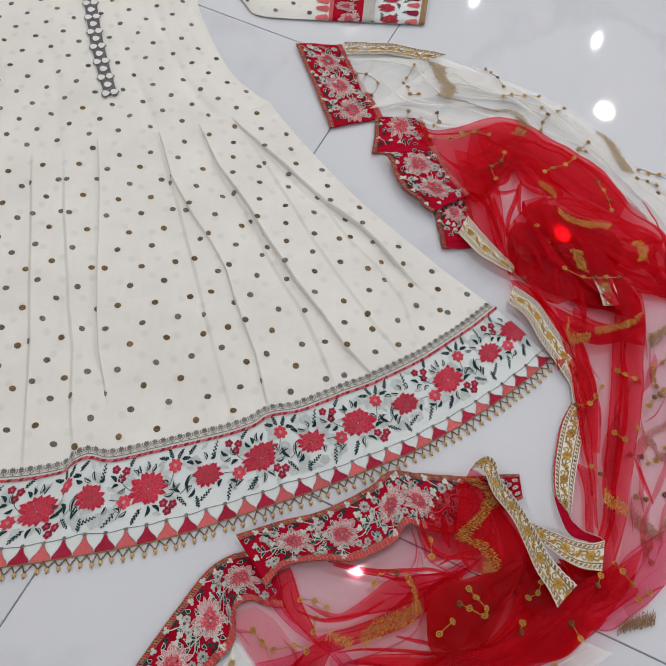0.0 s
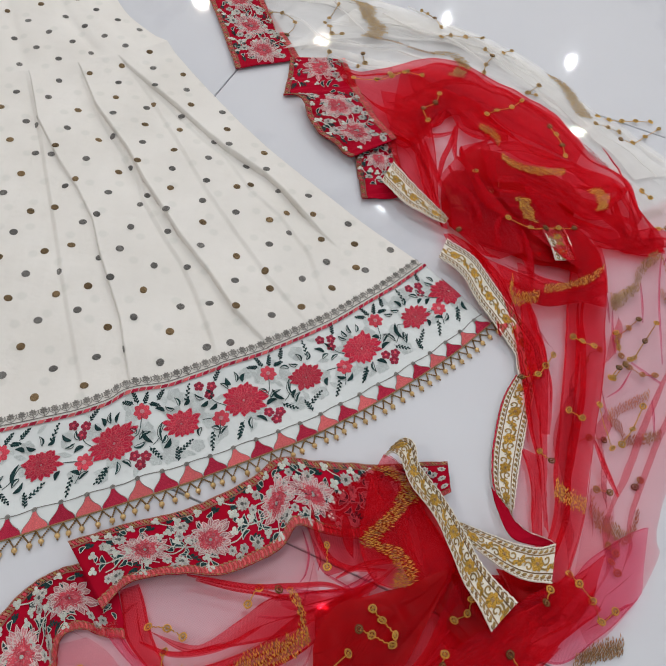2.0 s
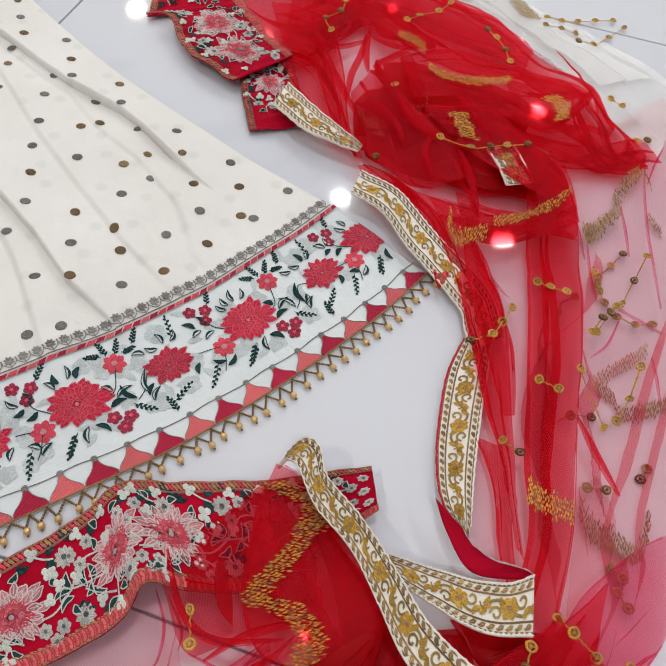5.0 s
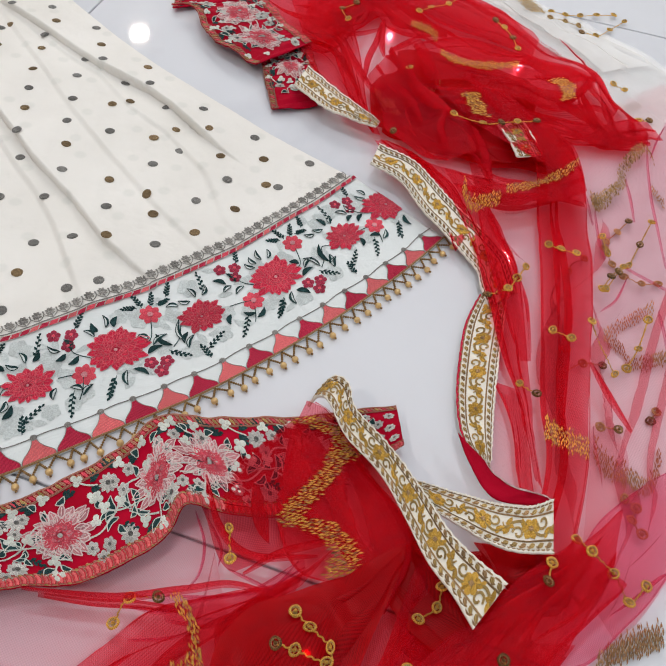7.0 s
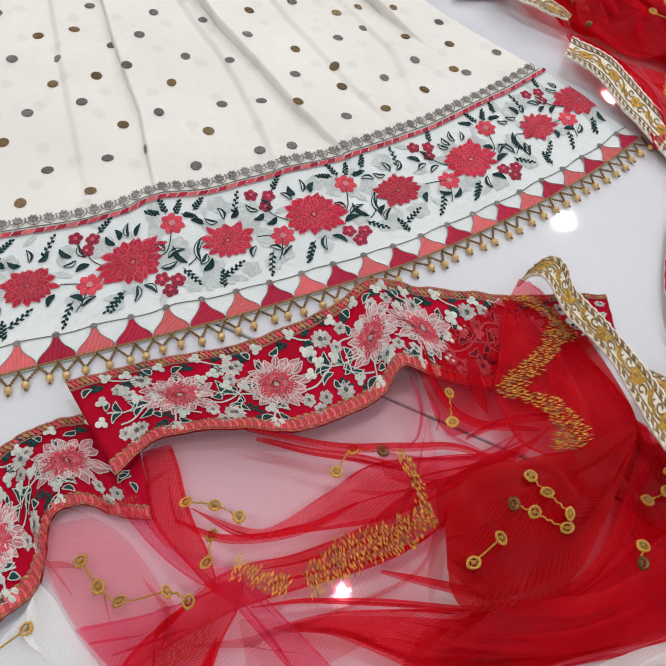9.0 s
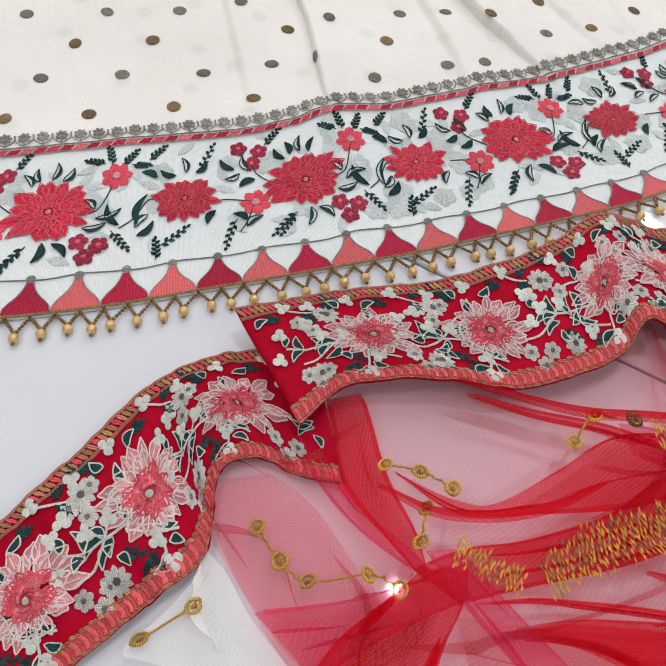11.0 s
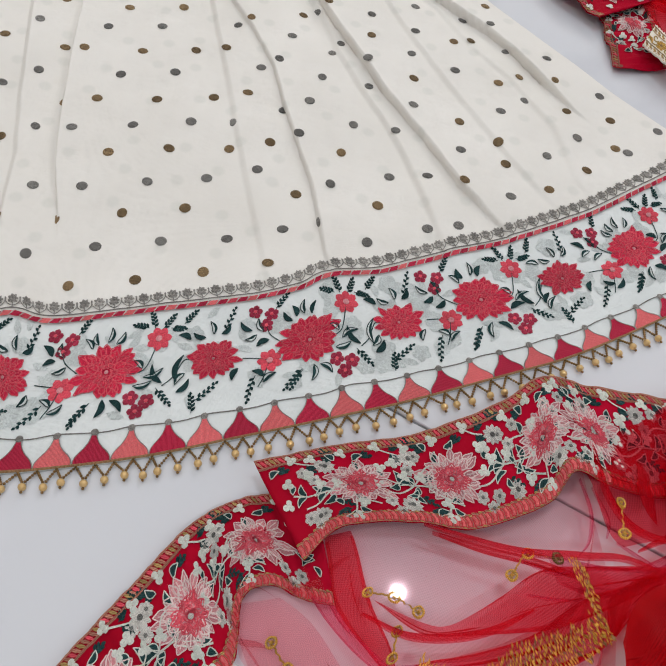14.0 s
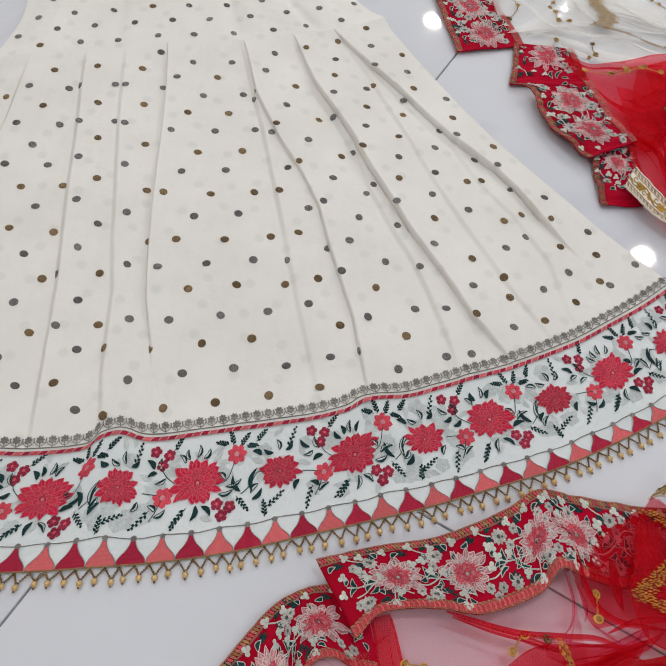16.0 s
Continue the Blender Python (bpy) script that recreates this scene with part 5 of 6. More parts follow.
sheer([(0.525, 0.811), (0.563, 0.780), (0.590, 0.736), (0.609, 0.704), (0.642, 0.687)], [(0.524, 0.724), (0.549, 0.693), (0.576, 0.673), (0.608, 0.669), (0.640, 0.667)], 0.018, 3, RED_NET, 10.0, 0.005, 0.016)
sheer([(0.618, 0.782), (0.617, 0.735), (0.618, 0.694), (0.645, 0.680)], [(0.597, 0.794), (0.587, 0.736), (0.590, 0.672), (0.624, 0.662)], 0.012, 3, RED_NET, 38.0, 0.003, 0.016)
sheer([(0.396, 0.688), (0.430, 0.674), (0.476, 0.654), (0.512, 0.634)], [(0.414, 0.638), (0.438, 0.602), (0.464, 0.578), (0.495, 0.583)], 0.008, 3, PINK_NET, 39.0)
sheer([(0.362, 0.687), (0.387, 0.668), (0.408, 0.636), (0.420, 0.607), (0.424, 0.562)], [(0.349, 0.688), (0.366, 0.650), (0.386, 0.608), (0.398, 0.569), (0.401, 0.527)], 0.010, 3, RED_NET, 40.0)
# crossing folds on the heap
# low layer with the heap's shade in its colour, covering a lamp glint
sheer([(0.397, 0.848), (0.454, 0.842), (0.508, 0.818), (0.551, 0.776)], [(0.379, 0.741), (0.420, 0.709), (0.474, 0.704), (0.524, 0.715)], 0.010, 4, SHADED_NET, 90.0, 0.004, 0.018, False)
sheer([(0.291, 0.169), (0.339, 0.196), (0.409, 0.225), (0.425, 0.240)], [(0.294, 0.130), (0.346, 0.139), (0.400, 0.178), (0.453, 0.212)], 0.024, 5, RED_NET, 82.0, 0.004, 0.016, False)
sheer([(0.323, 0.999), (0.380, 0.966), (0.425, 0.912), (0.457, 0.866)], [(0.332, 0.927), (0.373, 0.915), (0.392, 0.879), (0.417, 0.859), (0.457, 0.852)], 0.022, 5, RED_NET, 70.0, 0.004, 0.016, False)
sheer([(0.417, 0.850), (0.465, 0.852), (0.508, 0.834), (0.561, 0.803), (0.591, 0.786), (0.609, 0.772)], [(0.416, 0.768), (0.464, 0.769), (0.501, 0.741), (0.532, 0.711), (0.563, 0.722), (0.599, 0.756)], 0.026, 6, RED_NET, 71.0, 0.005, 0.022, False)
sheer([(0.461, 0.771), (0.491, 0.754), (0.518, 0.726), (0.546, 0.705), (0.576, 0.697)], [(0.476, 0.729), (0.502, 0.701), (0.530, 0.683), (0.559, 0.669), (0.589, 0.662)], 0.020, 5, RED_NET, 72.0, 0.005, 0.016, False)
sheer([(0.381, 0.823), (0.399, 0.797), (0.414, 0.754), (0.435, 0.718), (0.452, 0.684), (0.453, 0.650)], [(0.353, 0.781), (0.355, 0.751), (0.358, 0.719), (0.361, 0.684), (0.389, 0.648), (0.411, 0.635)], 0.024, 6, RED_NET, 73.0, 0.005, 0.022, False)
sheer([(0.474, 0.736), (0.500, 0.715), (0.521, 0.685), (0.538, 0.657), (0.543, 0.624)], [(0.441, 0.688), (0.468, 0.666), (0.495, 0.637), (0.513, 0.619), (0.522, 0.607)], 0.030, 5, RED_NET, 75.0, 0.004, 0.018, False)
sheer([(0.428, 0.861), (0.432, 0.826), (0.432, 0.795), (0.429, 0.766)], [(0.385, 0.846), (0.385, 0.815), (0.394, 0.789), (0.406, 0.760)], 0.016, 4, RED_NET, 76.0, 0.004, 0.018, False)
sheer([(0.592, 0.867), (0.609, 0.834), (0.618, 0.787), (0.611, 0.737), (0.603, 0.703)], [(0.616, 0.807), (0.623, 0.744), (0.632, 0.713), (0.644, 0.689), (0.637, 0.670)], 0.014, 3, RED_NET, 77.0, 0.004, 0.014, False)
sheer([(0.540, 0.702), (0.572, 0.690), (0.600, 0.702), (0.651, 0.712)], [(0.546, 0.678), (0.582, 0.673), (0.621, 0.678), (0.659, 0.679)], 0.012, 4, RED_NET, 78.0, 0.004, 0.012, False)
sheer([(0.432, 0.630), (0.465, 0.607), (0.497, 0.596), (0.531, 0.577)], [(0.431, 0.581), (0.462, 0.568), (0.495, 0.573), (0.533, 0.569)], 0.024, 4, RED_NET, 79.0, 0.004, 0.012, False)
sheer([(0.431, 0.578), (0.426, 0.515), (0.425, 0.454), (0.427, 0.397)], [(0.447, 0.566), (0.448, 0.514), (0.449, 0.457), (0.437, 0.397)], 0.020, 3, RED_NET, 81.0, 0.003, 0.012, False)
# swag, columns and the single layer beside them
sheer([(0.409, 0.641), (0.458, 0.610), (0.497, 0.606), (0.549, 0.634)], [(0.424, 0.584), (0.464, 0.573), (0.498, 0.579), (0.545, 0.596)], 0.022, 3, RED_NET, 11.0, 0.003, 0.010, False)
sheer([(0.364, 0.674), (0.401, 0.629), (0.418, 0.548), (0.417, 0.485), (0.416, 0.407), (0.419, 0.352), (0.415, 0.299)], [(0.437, 0.626), (0.450, 0.549), (0.451, 0.493), (0.438, 0.420), (0.426, 0.352), (0.419, 0.288)], 0.014, 4, RED_NET, 12.0, 0.003, 0.02, False)
sheer([(0.510, 0.673), (0.493, 0.587), (0.476, 0.515), (0.456, 0.440), (0.435, 0.370), (0.416, 0.288), (0.360, 0.202)], [(0.555, 0.675), (0.543, 0.589), (0.528, 0.517), (0.504, 0.448), (0.476, 0.371), (0.449, 0.295), (0.411, 0.213)], 0.014, 5, RED_NET, 13.0, 0.003, 0.02, False)
sheer([(0.428, 0.630), (0.449, 0.542), (0.442, 0.486), (0.402, 0.451), (0.375, 0.333), (0.400, 0.277), (0.418, 0.250)], [(0.72, 0.8), (0.745, 0.65), (0.554, 0.331), (0.537, 0.281), (0.519, 0.253), (0.497, 0.226), (0.465, 0.198), (0.441, 0.183)], 0.004, 9, PINK_NET, 14.0, 0.003, 0.03)
sheer([(0.405, 0.394), (0.409, 0.346), (0.405, 0.305), (0.405, 0.271)], [(0.421, 0.382), (0.420, 0.340), (0.415, 0.299), (0.412, 0.266)], 0.008, 4, RED_NET, 16.0)

# ---- heap at the lower corner ----
sheer([(0.167, 0.308), (0.176, 0.282), (0.182, 0.257), (0.189, 0.242)], [(0.246, 0.360), (0.261, 0.335), (0.276, 0.301), (0.273, 0.268)], 0.018, 2, VEIL_NET, 17.0, 0.003)
sheer([(0.253, 0.369), (0.271, 0.355), (0.288, 0.317), (0.302, 0.284), (0.312, 0.253), (0.308, 0.235)], [(0.238, 0.342), (0.230, 0.304), (0.224, 0.281), (0.227, 0.256), (0.236, 0.241), (0.253, 0.233)], 0.024, 3, RED_NET, 18.0, 0.004, 0.014, False)
sheer([(0.268, 0.332), (0.293, 0.302), (0.307, 0.273), (0.313, 0.252)], [(0.234, 0.283), (0.257, 0.265), (0.265, 0.247), (0.271, 0.233)], 0.030, 2, RED_NET, 41.0, 0.004)
sheer([(0.177, 0.175), (0.185, 0.196), (0.203, 0.213), (0.235, 0.222), (0.277, 0.235), (0.307, 0.246)], [(0.178, 0.160), (0.181, 0.143), (0.194, 0.135), (0.235, 0.145), (0.266, 0.172), (0.305, 0.236)], 0.034, 2, SHADED_NET, 19.0, 0.006, 0.010, True)
sheer([(0.184, 0.191), (0.204, 0.210), (0.236, 0.220), (0.278, 0.234), (0.304, 0.244)], [(0.185, 0.148), (0.198, 0.141), (0.232, 0.151), (0.265, 0.180), (0.302, 0.232)], 0.040, 2, SHADED_NET, 35.0, 0.005, 0.014, False)
sheer([(0.197, 0.142), (0.240, 0.150), (0.275, 0.176), (0.313, 0.240), (0.332, 0.240), (0.355, 0.247)], [(0.170, 0.131), (0.214, 0.125), (0.258, 0.128), (0.290, 0.140), (0.322, 0.167), (0.356, 0.193)], 0.020, 5, RED_NET, 20.0, 0.005, 0.02, False)
sheer([(0.200, 0.141), (0.229, 0.144), (0.267, 0.149), (0.302, 0.169), (0.341, 0.188), (0.379, 0.216)], [(0.157, 0.112), (0.201, 0.112), (0.243, 0.115), (0.286, 0.126), (0.328, 0.145), (0.377, 0.175)], 0.026, 5, RED_NET, 22.0, 0.005, 0.018, True)
sheer([(0.169, 0.133), (0.217, 0.127), (0.266, 0.132), (0.314, 0.157), (0.373, 0.191)], [(0.144, 0.096), (0.190, 0.097), (0.238, 0.110), (0.289, 0.123), (0.344, 0.142), (0.411, 0.184)], 0.010, 4, RED_NET, 23.0, 0.003, 0.016, True)
sheer([(0.370, 0.251), (0.377, 0.221), (0.404, 0.234), (0.413, 0.245)], [(0.294, 0.251), (0.305, 0.211), (0.330, 0.198), (0.370, 0.203)], 0.008, 3, SHADED_NET, 21.0)
sheer([(0.238, 0.102), (0.269, 0.113), (0.295, 0.122), (0.329, 0.134), (0.378, 0.159)], [(0.246, 0.081), (0.284, 0.093), (0.321, 0.107), (0.365, 0.120), (0.413, 0.144)], 0.008, 4, WHITE_NET, 24.0)

sheer([(0.428, 0.240), (0.455, 0.264), (0.483, 0.280), (0.528, 0.303)], [(0.391, 0.167), (0.416, 0.169), (0.449, 0.189), (0.501, 0.228)], 0.012, 3, MAGENTA_NET, 51.0, 0.003, 0.010, False)
sheer([(0.405, 0.223), (0.430, 0.245), (0.451, 0.257), (0.469, 0.270)], [(0.360, 0.177), (0.385, 0.168), (0.411, 0.189), (0.448, 0.225)], 0.018, 3, RED_NET, 52.0, 0.003, 0.010, False)
sheer([(0.472, 0.343), (0.458, 0.308), (0.447, 0.281), (0.435, 0.248)], [(0.491, 0.352), (0.493, 0.315), (0.477, 0.285), (0.455, 0.260)], 0.010, 2, PINK_NET, 53.0)

# layers under and beside the bag
sheer([(0.287, 0.261), (0.319, 0.262), (0.338, 0.247), (0.365, 0.248)], [(0.239, 0.146), (0.268, 0.141), (0.301, 0.151), (0.342, 0.170)], 0.012, 4, RED_NET, 63.0, 0.004, 0.020, False)
sheer([(0.194, 0.140), (0.224, 0.143), (0.254, 0.144), (0.283, 0.151)], [(0.167, 0.105), (0.209, 0.105), (0.248, 0.114), (0.290, 0.126)], 0.014, 3, SHADED_NET, 64.0, 0.004, 0.014, False)
sheer([(0.180, 0.211), (0.203, 0.226), (0.238, 0.241)], [(0.181, 0.184), (0.198, 0.203), (0.230, 0.226)], 0.012, 2, RED_NET, 65.0, 0.003, 0.010, True)
# pocket under the ribbons: its shade is put in as darker net
sheer([(0.359, 0.261), (0.384, 0.252), (0.419, 0.244)], [(0.369, 0.234), (0.381, 0.217), (0.412, 0.207)], 0.010, 2, SHADED_NET, 60.0, 0.003)
sheer([(0.298, 0.328), (0.314, 0.286), (0.323, 0.252), (0.335, 0.222), (0.348, 0.194)], [(0.273, 0.323), (0.283, 0.282), (0.288, 0.249), (0.297, 0.214), (0.317, 0.189)], 0.016, 2, SHADED_NET, 61.0, 0.003, 0.012, False)
sheer([(0.375, 0.222), (0.406, 0.239), (0.419, 0.244), (0.432, 0.256)], [(0.342, 0.192), (0.377, 0.197), (0.410, 0.213), (0.438, 0.237)], 0.020, 3, RED_NET, 62.0, 0.003, 0.014, True)

# ---- between the two crimson borders and below them ----
sheer([(-0.056999999999999995, 0.191), (-0.048, 0.219), (-0.01, 0.216), (0.018, 0.256), (0.066, 0.262), (0.103, 0.267), (0.143, 0.290), (0.16799999999999998, 0.335)], [(-0.040, 0.155), (-0.016, 0.126), (0.009, 0.105), (0.055, 0.097), (0.099, 0.105), (0.146, 0.128), (0.177, 0.151), (0.192, 0.203)], 0.004, 6, PINK_NET, 25.0, 0.002, 0.02)
sheer([(-0.050, 0.188), (-0.042, 0.164), (-0.027, 0.138), (-0.012, 0.119), (0.001, 0.104)], [(-0.020, 0.197), (-0.001, 0.182), (0.019, 0.158), (0.033, 0.139), (0.027, 0.113)], 0.007, 3, PINK_NET, 26.0, 0.003, 0.006, False)
sheer([(-0.024, 0.129), (-0.003, 0.133), (0.024, 0.140), (0.046, 0.149), (0.060, 0.158)], [(0.006, 0.104), (0.016, 0.113), (0.034, 0.125), (0.056, 0.137), (0.072, 0.144)], 0.010, 3, MAGENTA_NET, 54.0, 0.003, 0.006)
sheer([(-0.007, 0.193), (0.008, 0.177), (0.026, 0.162), (0.044, 0.150)], [(0.008, 0.191), (0.022, 0.175), (0.038, 0.163), (0.056, 0.149)], 0.012, 2, MAGENTA_NET, 55.0)
sheer([(0.002, 0.234), (0.006, 0.22), (0.014, 0.191), (0.035, 0.167), (0.054, 0.148)], [(0.02, 0.241), (0.025, 0.226), (0.036, 0.196), (0.049, 0.171), (0.056, 0.149)], 0.009, 1, RED_NET, 27.0)
sheer([(0.070, 0.242), (0.107, 0.236), (0.139, 0.231), (0.165, 0.224)], [(0.070, 0.239), (0.106, 0.231), (0.136, 0.226), (0.165, 0.221)], 0.012, 1, RED_NET, 28.0)
sheer([(0.032, 0.196), (0.063, 0.186), (0.082, 0.187), (0.112, 0.207), (0.138, 0.225), (0.176, 0.229), (0.225, 0.236), (0.259, 0.258)], [(0.035, 0.194), (0.061, 0.180), (0.083, 0.180), (0.115, 0.185), (0.147, 0.191), (0.176, 0.202), (0.212, 0.221), (0.235, 0.232)], 0.016, 4, RED_NET, 29.0, 0.003, 0.012, False)
sheer([(0.145, 0.238), (0.171, 0.235), (0.204, 0.237), (0.240, 0.256)], [(0.149, 0.218), (0.178, 0.214), (0.209, 0.226), (0.241, 0.241)], 0.010, 3, MAGENTA_NET, 56.0)
sheer([(0.044, 0.152), (0.064, 0.161), (0.102, 0.172), (0.135, 0.186), (0.169, 0.210), (0.203, 0.226)], [(0.066, 0.138), (0.098, 0.148), (0.124, 0.156), (0.159, 0.170), (0.183, 0.189), (0.194, 0.208)], 0.014, 4, RED_NET, 30.0, 0.003, 0.012, False)
sheer([(0.046, 0.153), (0.034, 0.139), (0.017, 0.123), (0.006, 0.109), (-0.004, 0.093)], [(0.068, 0.159), (0.065, 0.142), (0.058, 0.124), (0.054, 0.107), (0.051, 0.093)], 0.018, 4, RED_NET, 31.0, 0.003, 0.012, False)
sheer([(0.051, 0.157), (0.066, 0.139), (0.085, 0.119), (0.099, 0.103)], [(0.064, 0.160), (0.089, 0.137), (0.107, 0.120), (0.125, 0.101)], 0.020, 2, MAGENTA_NET, 57.0)
sheer([(0.075, 0.142), (0.112, 0.147), (0.146, 0.146), (0.185, 0.143), (0.219, 0.141)], [(0.075, 0.141), (0.112, 0.144), (0.146, 0.142), (0.184, 0.140), (0.218, 0.138)], 0.012, 1, RED_NET, 32.0)
sheer([(0.085, 0.130), (0.112, 0.137), (0.146, 0.139), (0.194, 0.140), (0.231, 0.144)], [(0.089, 0.128), (0.122, 0.126), (0.145, 0.117), (0.179, 0.105), (0.225, 0.105)], 0.012, 4, RED_NET, 33.0, 0.003, 0.012, True)
sheer([(0.065, 0.141), (0.113, 0.135), (0.146, 0.129), (0.193, 0.127)], [(0.077, 0.096), (0.113, 0.096), (0.144, 0.097), (0.190, 0.097)], 0.008, 4, PINK_NET, 58.0, 0.003, 0.006, False)
sheer([(-0.047, 0.156), (-0.049, 0.142), (-0.060, 0.125), (-0.076, 0.108)], [(-0.036, 0.147), (-0.023, 0.129), (-0.005, 0.112), (0.004, 0.097)], 0.004, 1, WHITE_NET, 34.0, 0.0015)

# folds in the white end
for wide, points in ((0.03, [(0.110, 1.144), (0.163, 1.124), (0.213, 1.071), (0.331, 1.075)]), (0.03, [(0.215, 1.182), (0.245, 1.132), (0.275, 1.093), (0.316, 1.081)]), (0.04, [(0.294, 1.155), (0.345, 1.117), (0.400, 1.097), (0.456, 1.037)]), (0.03, [(0.163, 1.049), (0.218, 1.079), (0.264, 1.067)]), (0.04, [(0.212, 1.038), (0.252, 1.018), (0.302, 1.015)]), (0.03, [(0.338, 1.178), (0.389, 1.138), (0.433, 1.109), (0.500, 1.057)])):
    wisp(points, 0.2 * wide, 0.014, WHITE_NET)

# creases where the upper net gathers
for points in (
    [(0.379, 0.869), (0.369, 0.833), (0.355, 0.799), (0.345, 0.757)],
    [(0.384, 0.877), (0.375, 0.837), (0.373, 0.803)],
    [(0.324, 0.907), (0.330, 0.861), (0.349, 0.848), (0.379, 0.859)],
    [(0.333, 0.838), (0.338, 0.800), (0.346, 0.764), (0.353, 0.736)],
    [(0.395, 0.791), (0.403, 0.748), (0.412, 0.720), (0.431, 0.699)],
    [(0.379, 0.812), (0.403, 0.830), (0.426, 0.845)],
    [(0.463, 0.764), (0.474, 0.725), (0.482, 0.697)],
    [(0.411, 0.828), (0.420, 0.798), (0.425, 0.767)],
):
    wisp(points, 0.009, 0.034, RED_NET)
for points in (
    [(0.561, 0.720), (0.589, 0.749), (0.606, 0.770)],
    [(0.564, 0.713), (0.587, 0.707), (0.599, 0.694)],
    [(0.446, 0.680), (0.450, 0.649), (0.447, 0.608), (0.445, 0.592)],
    [(0.425, 0.708), (0.413, 0.681), (0.414, 0.650)],
    [(0.370, 0.902), (0.357, 0.873), (0.338, 0.861)],
    [(0.375, 0.756), (0.390, 0.728), (0.395, 0.688)],
    [(0.509, 0.735), (0.535, 0.709), (0.564, 0.709)],
):
    wisp(points, 0.009, 0.034, RED_NET)

# creases in the lower net
for points in (
    [(0.063, 0.244), (0.120, 0.234), (0.163, 0.235), (0.195, 0.236), (0.231, 0.221)],
    [(0.178, 0.313), (0.187, 0.275), (0.207, 0.254), (0.250, 0.250)],
    [(0.201, 0.242), (0.228, 0.255), (0.275, 0.262)],
    [(0.144, 0.158), (0.179, 0.151), (0.229, 0.140)],
    [(0.027, 0.185), (0.058, 0.175), (0.099, 0.181), (0.132, 0.198)],
):
    wisp(points, 0.006, 0.026, RED_NET)
for points in (
    [(0.284, 0.316), (0.309, 0.272), (0.310, 0.245), (0.288, 0.209)],
    [(0.482, 0.392), (0.487, 0.362), (0.494, 0.327)],
    [(0.439, 0.594), (0.439, 0.543), (0.446, 0.508), (0.445, 0.481)],
    [(0.438, 0.655), (0.446, 0.632), (0.449, 0.602)],
):
    wisp(points, 0.006, 0.026, RED_NET)
# fine creases in the single layers
for points in (
    [(0.639, 0.680), (0.622, 0.633), (0.608, 0.584), (0.598, 0.538), (0.589, 0.495)],
    [(0.546, 0.571), (0.538, 0.535), (0.535, 0.507)],
    [(0.592, 0.615), (0.587, 0.585), (0.580, 0.554)],
    [(0.551, 0.496), (0.567, 0.481), (0.580, 0.469)],
    [(0.512, 0.449), (0.530, 0.461), (0.549, 0.486)],
    [(0.628, 0.643), (0.645, 0.670), (0.663, 0.694)],
    [(0.564, 0.447), (0.560, 0.424), (0.555, 0.402)],
):
    wisp(points, 0.0024, 0.018, MAGENTA_NET)
for points in (
    [(0.542, 0.623), (0.543, 0.592), (0.538, 0.552)],
    [(0.170, 0.291), (0.176, 0.268), (0.173, 0.248), (0.165, 0.237)],
    [(0.178, 0.286), (0.187, 0.264), (0.185, 0.251)],
    [(0.191, 0.249), (0.208, 0.239), (0.220, 0.232)],
    [(0.165, 0.231), (0.192, 0.232), (0.219, 0.234), (0.238, 0.251)],
    [(0.130, 0.229), (0.149, 0.224), (0.167, 0.229), (0.197, 0.232)],
    [(0.129, 0.209), (0.149, 0.208), (0.168, 0.210)],
):
    wisp(points, 0.0024, 0.018, MAGENTA_NET)

# ---- metallic embroidery on the net ----
CLOUD = np.vstack(SHEETS)
CELL = 0.004
TOPS = np.full((420, 420), 0.003)
np.maximum.at(TOPS, (np.clip(((CLOUD[:, 0] + 0.6) / CELL).astype(int), 0, 419), np.clip((CLOUD[:, 1] / CELL).astype(int), 0, 419)), CLOUD[:, 2])


WIDER = TOPS.copy()
for di in (-1, 0, 1):
    for dj in (-1, 0, 1):
        WIDER = np.maximum(WIDER, np.roll(np.roll(TOPS, di, 0), dj, 1))

WIDER = sum(np.roll(np.roll(WIDER, di, 0), dj, 1) for di in range(-3, 4) for dj in range(-3, 4)) / 49


def over(x, y, lift=0.0012):
    """The top of the net above a place."""
    i, j = np.clip(((np.asarray(x) + 0.6) / CELL).astype(int), 0, 419), np.clip((np.asarray(y) / CELL).astype(int), 0, 419)
    return WIDER[i, j] + lift


bm = bmesh.new()
profile = ((1.0, 0.0), (0.92, 0.0011), (0.70, 0.0014), (0.58, -0.0004), (0.36, -0.0006), (0.28, 0.0010), (0.0, 0.0014))
turns = [[bm.verts.new((0.0043 * k * (1 + 0.07 * math.cos(3.5 * 2 * math.pi * i / 14) * k) * math.cos(2 * math.pi * i / 14), 0.0043 * k * math.sin(2 * math.pi * i / 14), h)) for i in range(14)] if k else [bm.verts.new((0, 0, h))] for k, h in profile]
for n, (a, b) in enumerate(zip(turns[:-1], turns[1:])):
    for i in range(14):
        j = (i + 1) % 14
        if n != 3 or i % 4 == 0:
            face = bm.faces.new((a[i], a[j], b[j], b[i]) if len(b) > 1 else (a[i], a[j], b[0]))
            face.material_index = 1 if n in (2, 4) else 0
SEQUINS = {}
for mat in (T_GOLD, T_RIBBON, T_UNDER, T_BRONZE):
    me = bpy.data.meshes.new("sequin")
    bm.to_mesh(me)
    me.materials.append(mat)
    me.materials.append(T_RIBBON if mat == T_GOLD else T_UNDER if mat == T_UNDER else T_ANTIQUE)
    layer = me.uv_layers.new(name="UVMap")
    for loop in me.loops:
        c = me.vertices[loop.vertex_index].co
        layer.data[loop.index].uv = (c.length, math.atan2(c.y, c.x) * 0.0021)
    me.polygons.foreach_set("use_smooth", [True] * len(me.polygons))
    SEQUINS[mat] = me
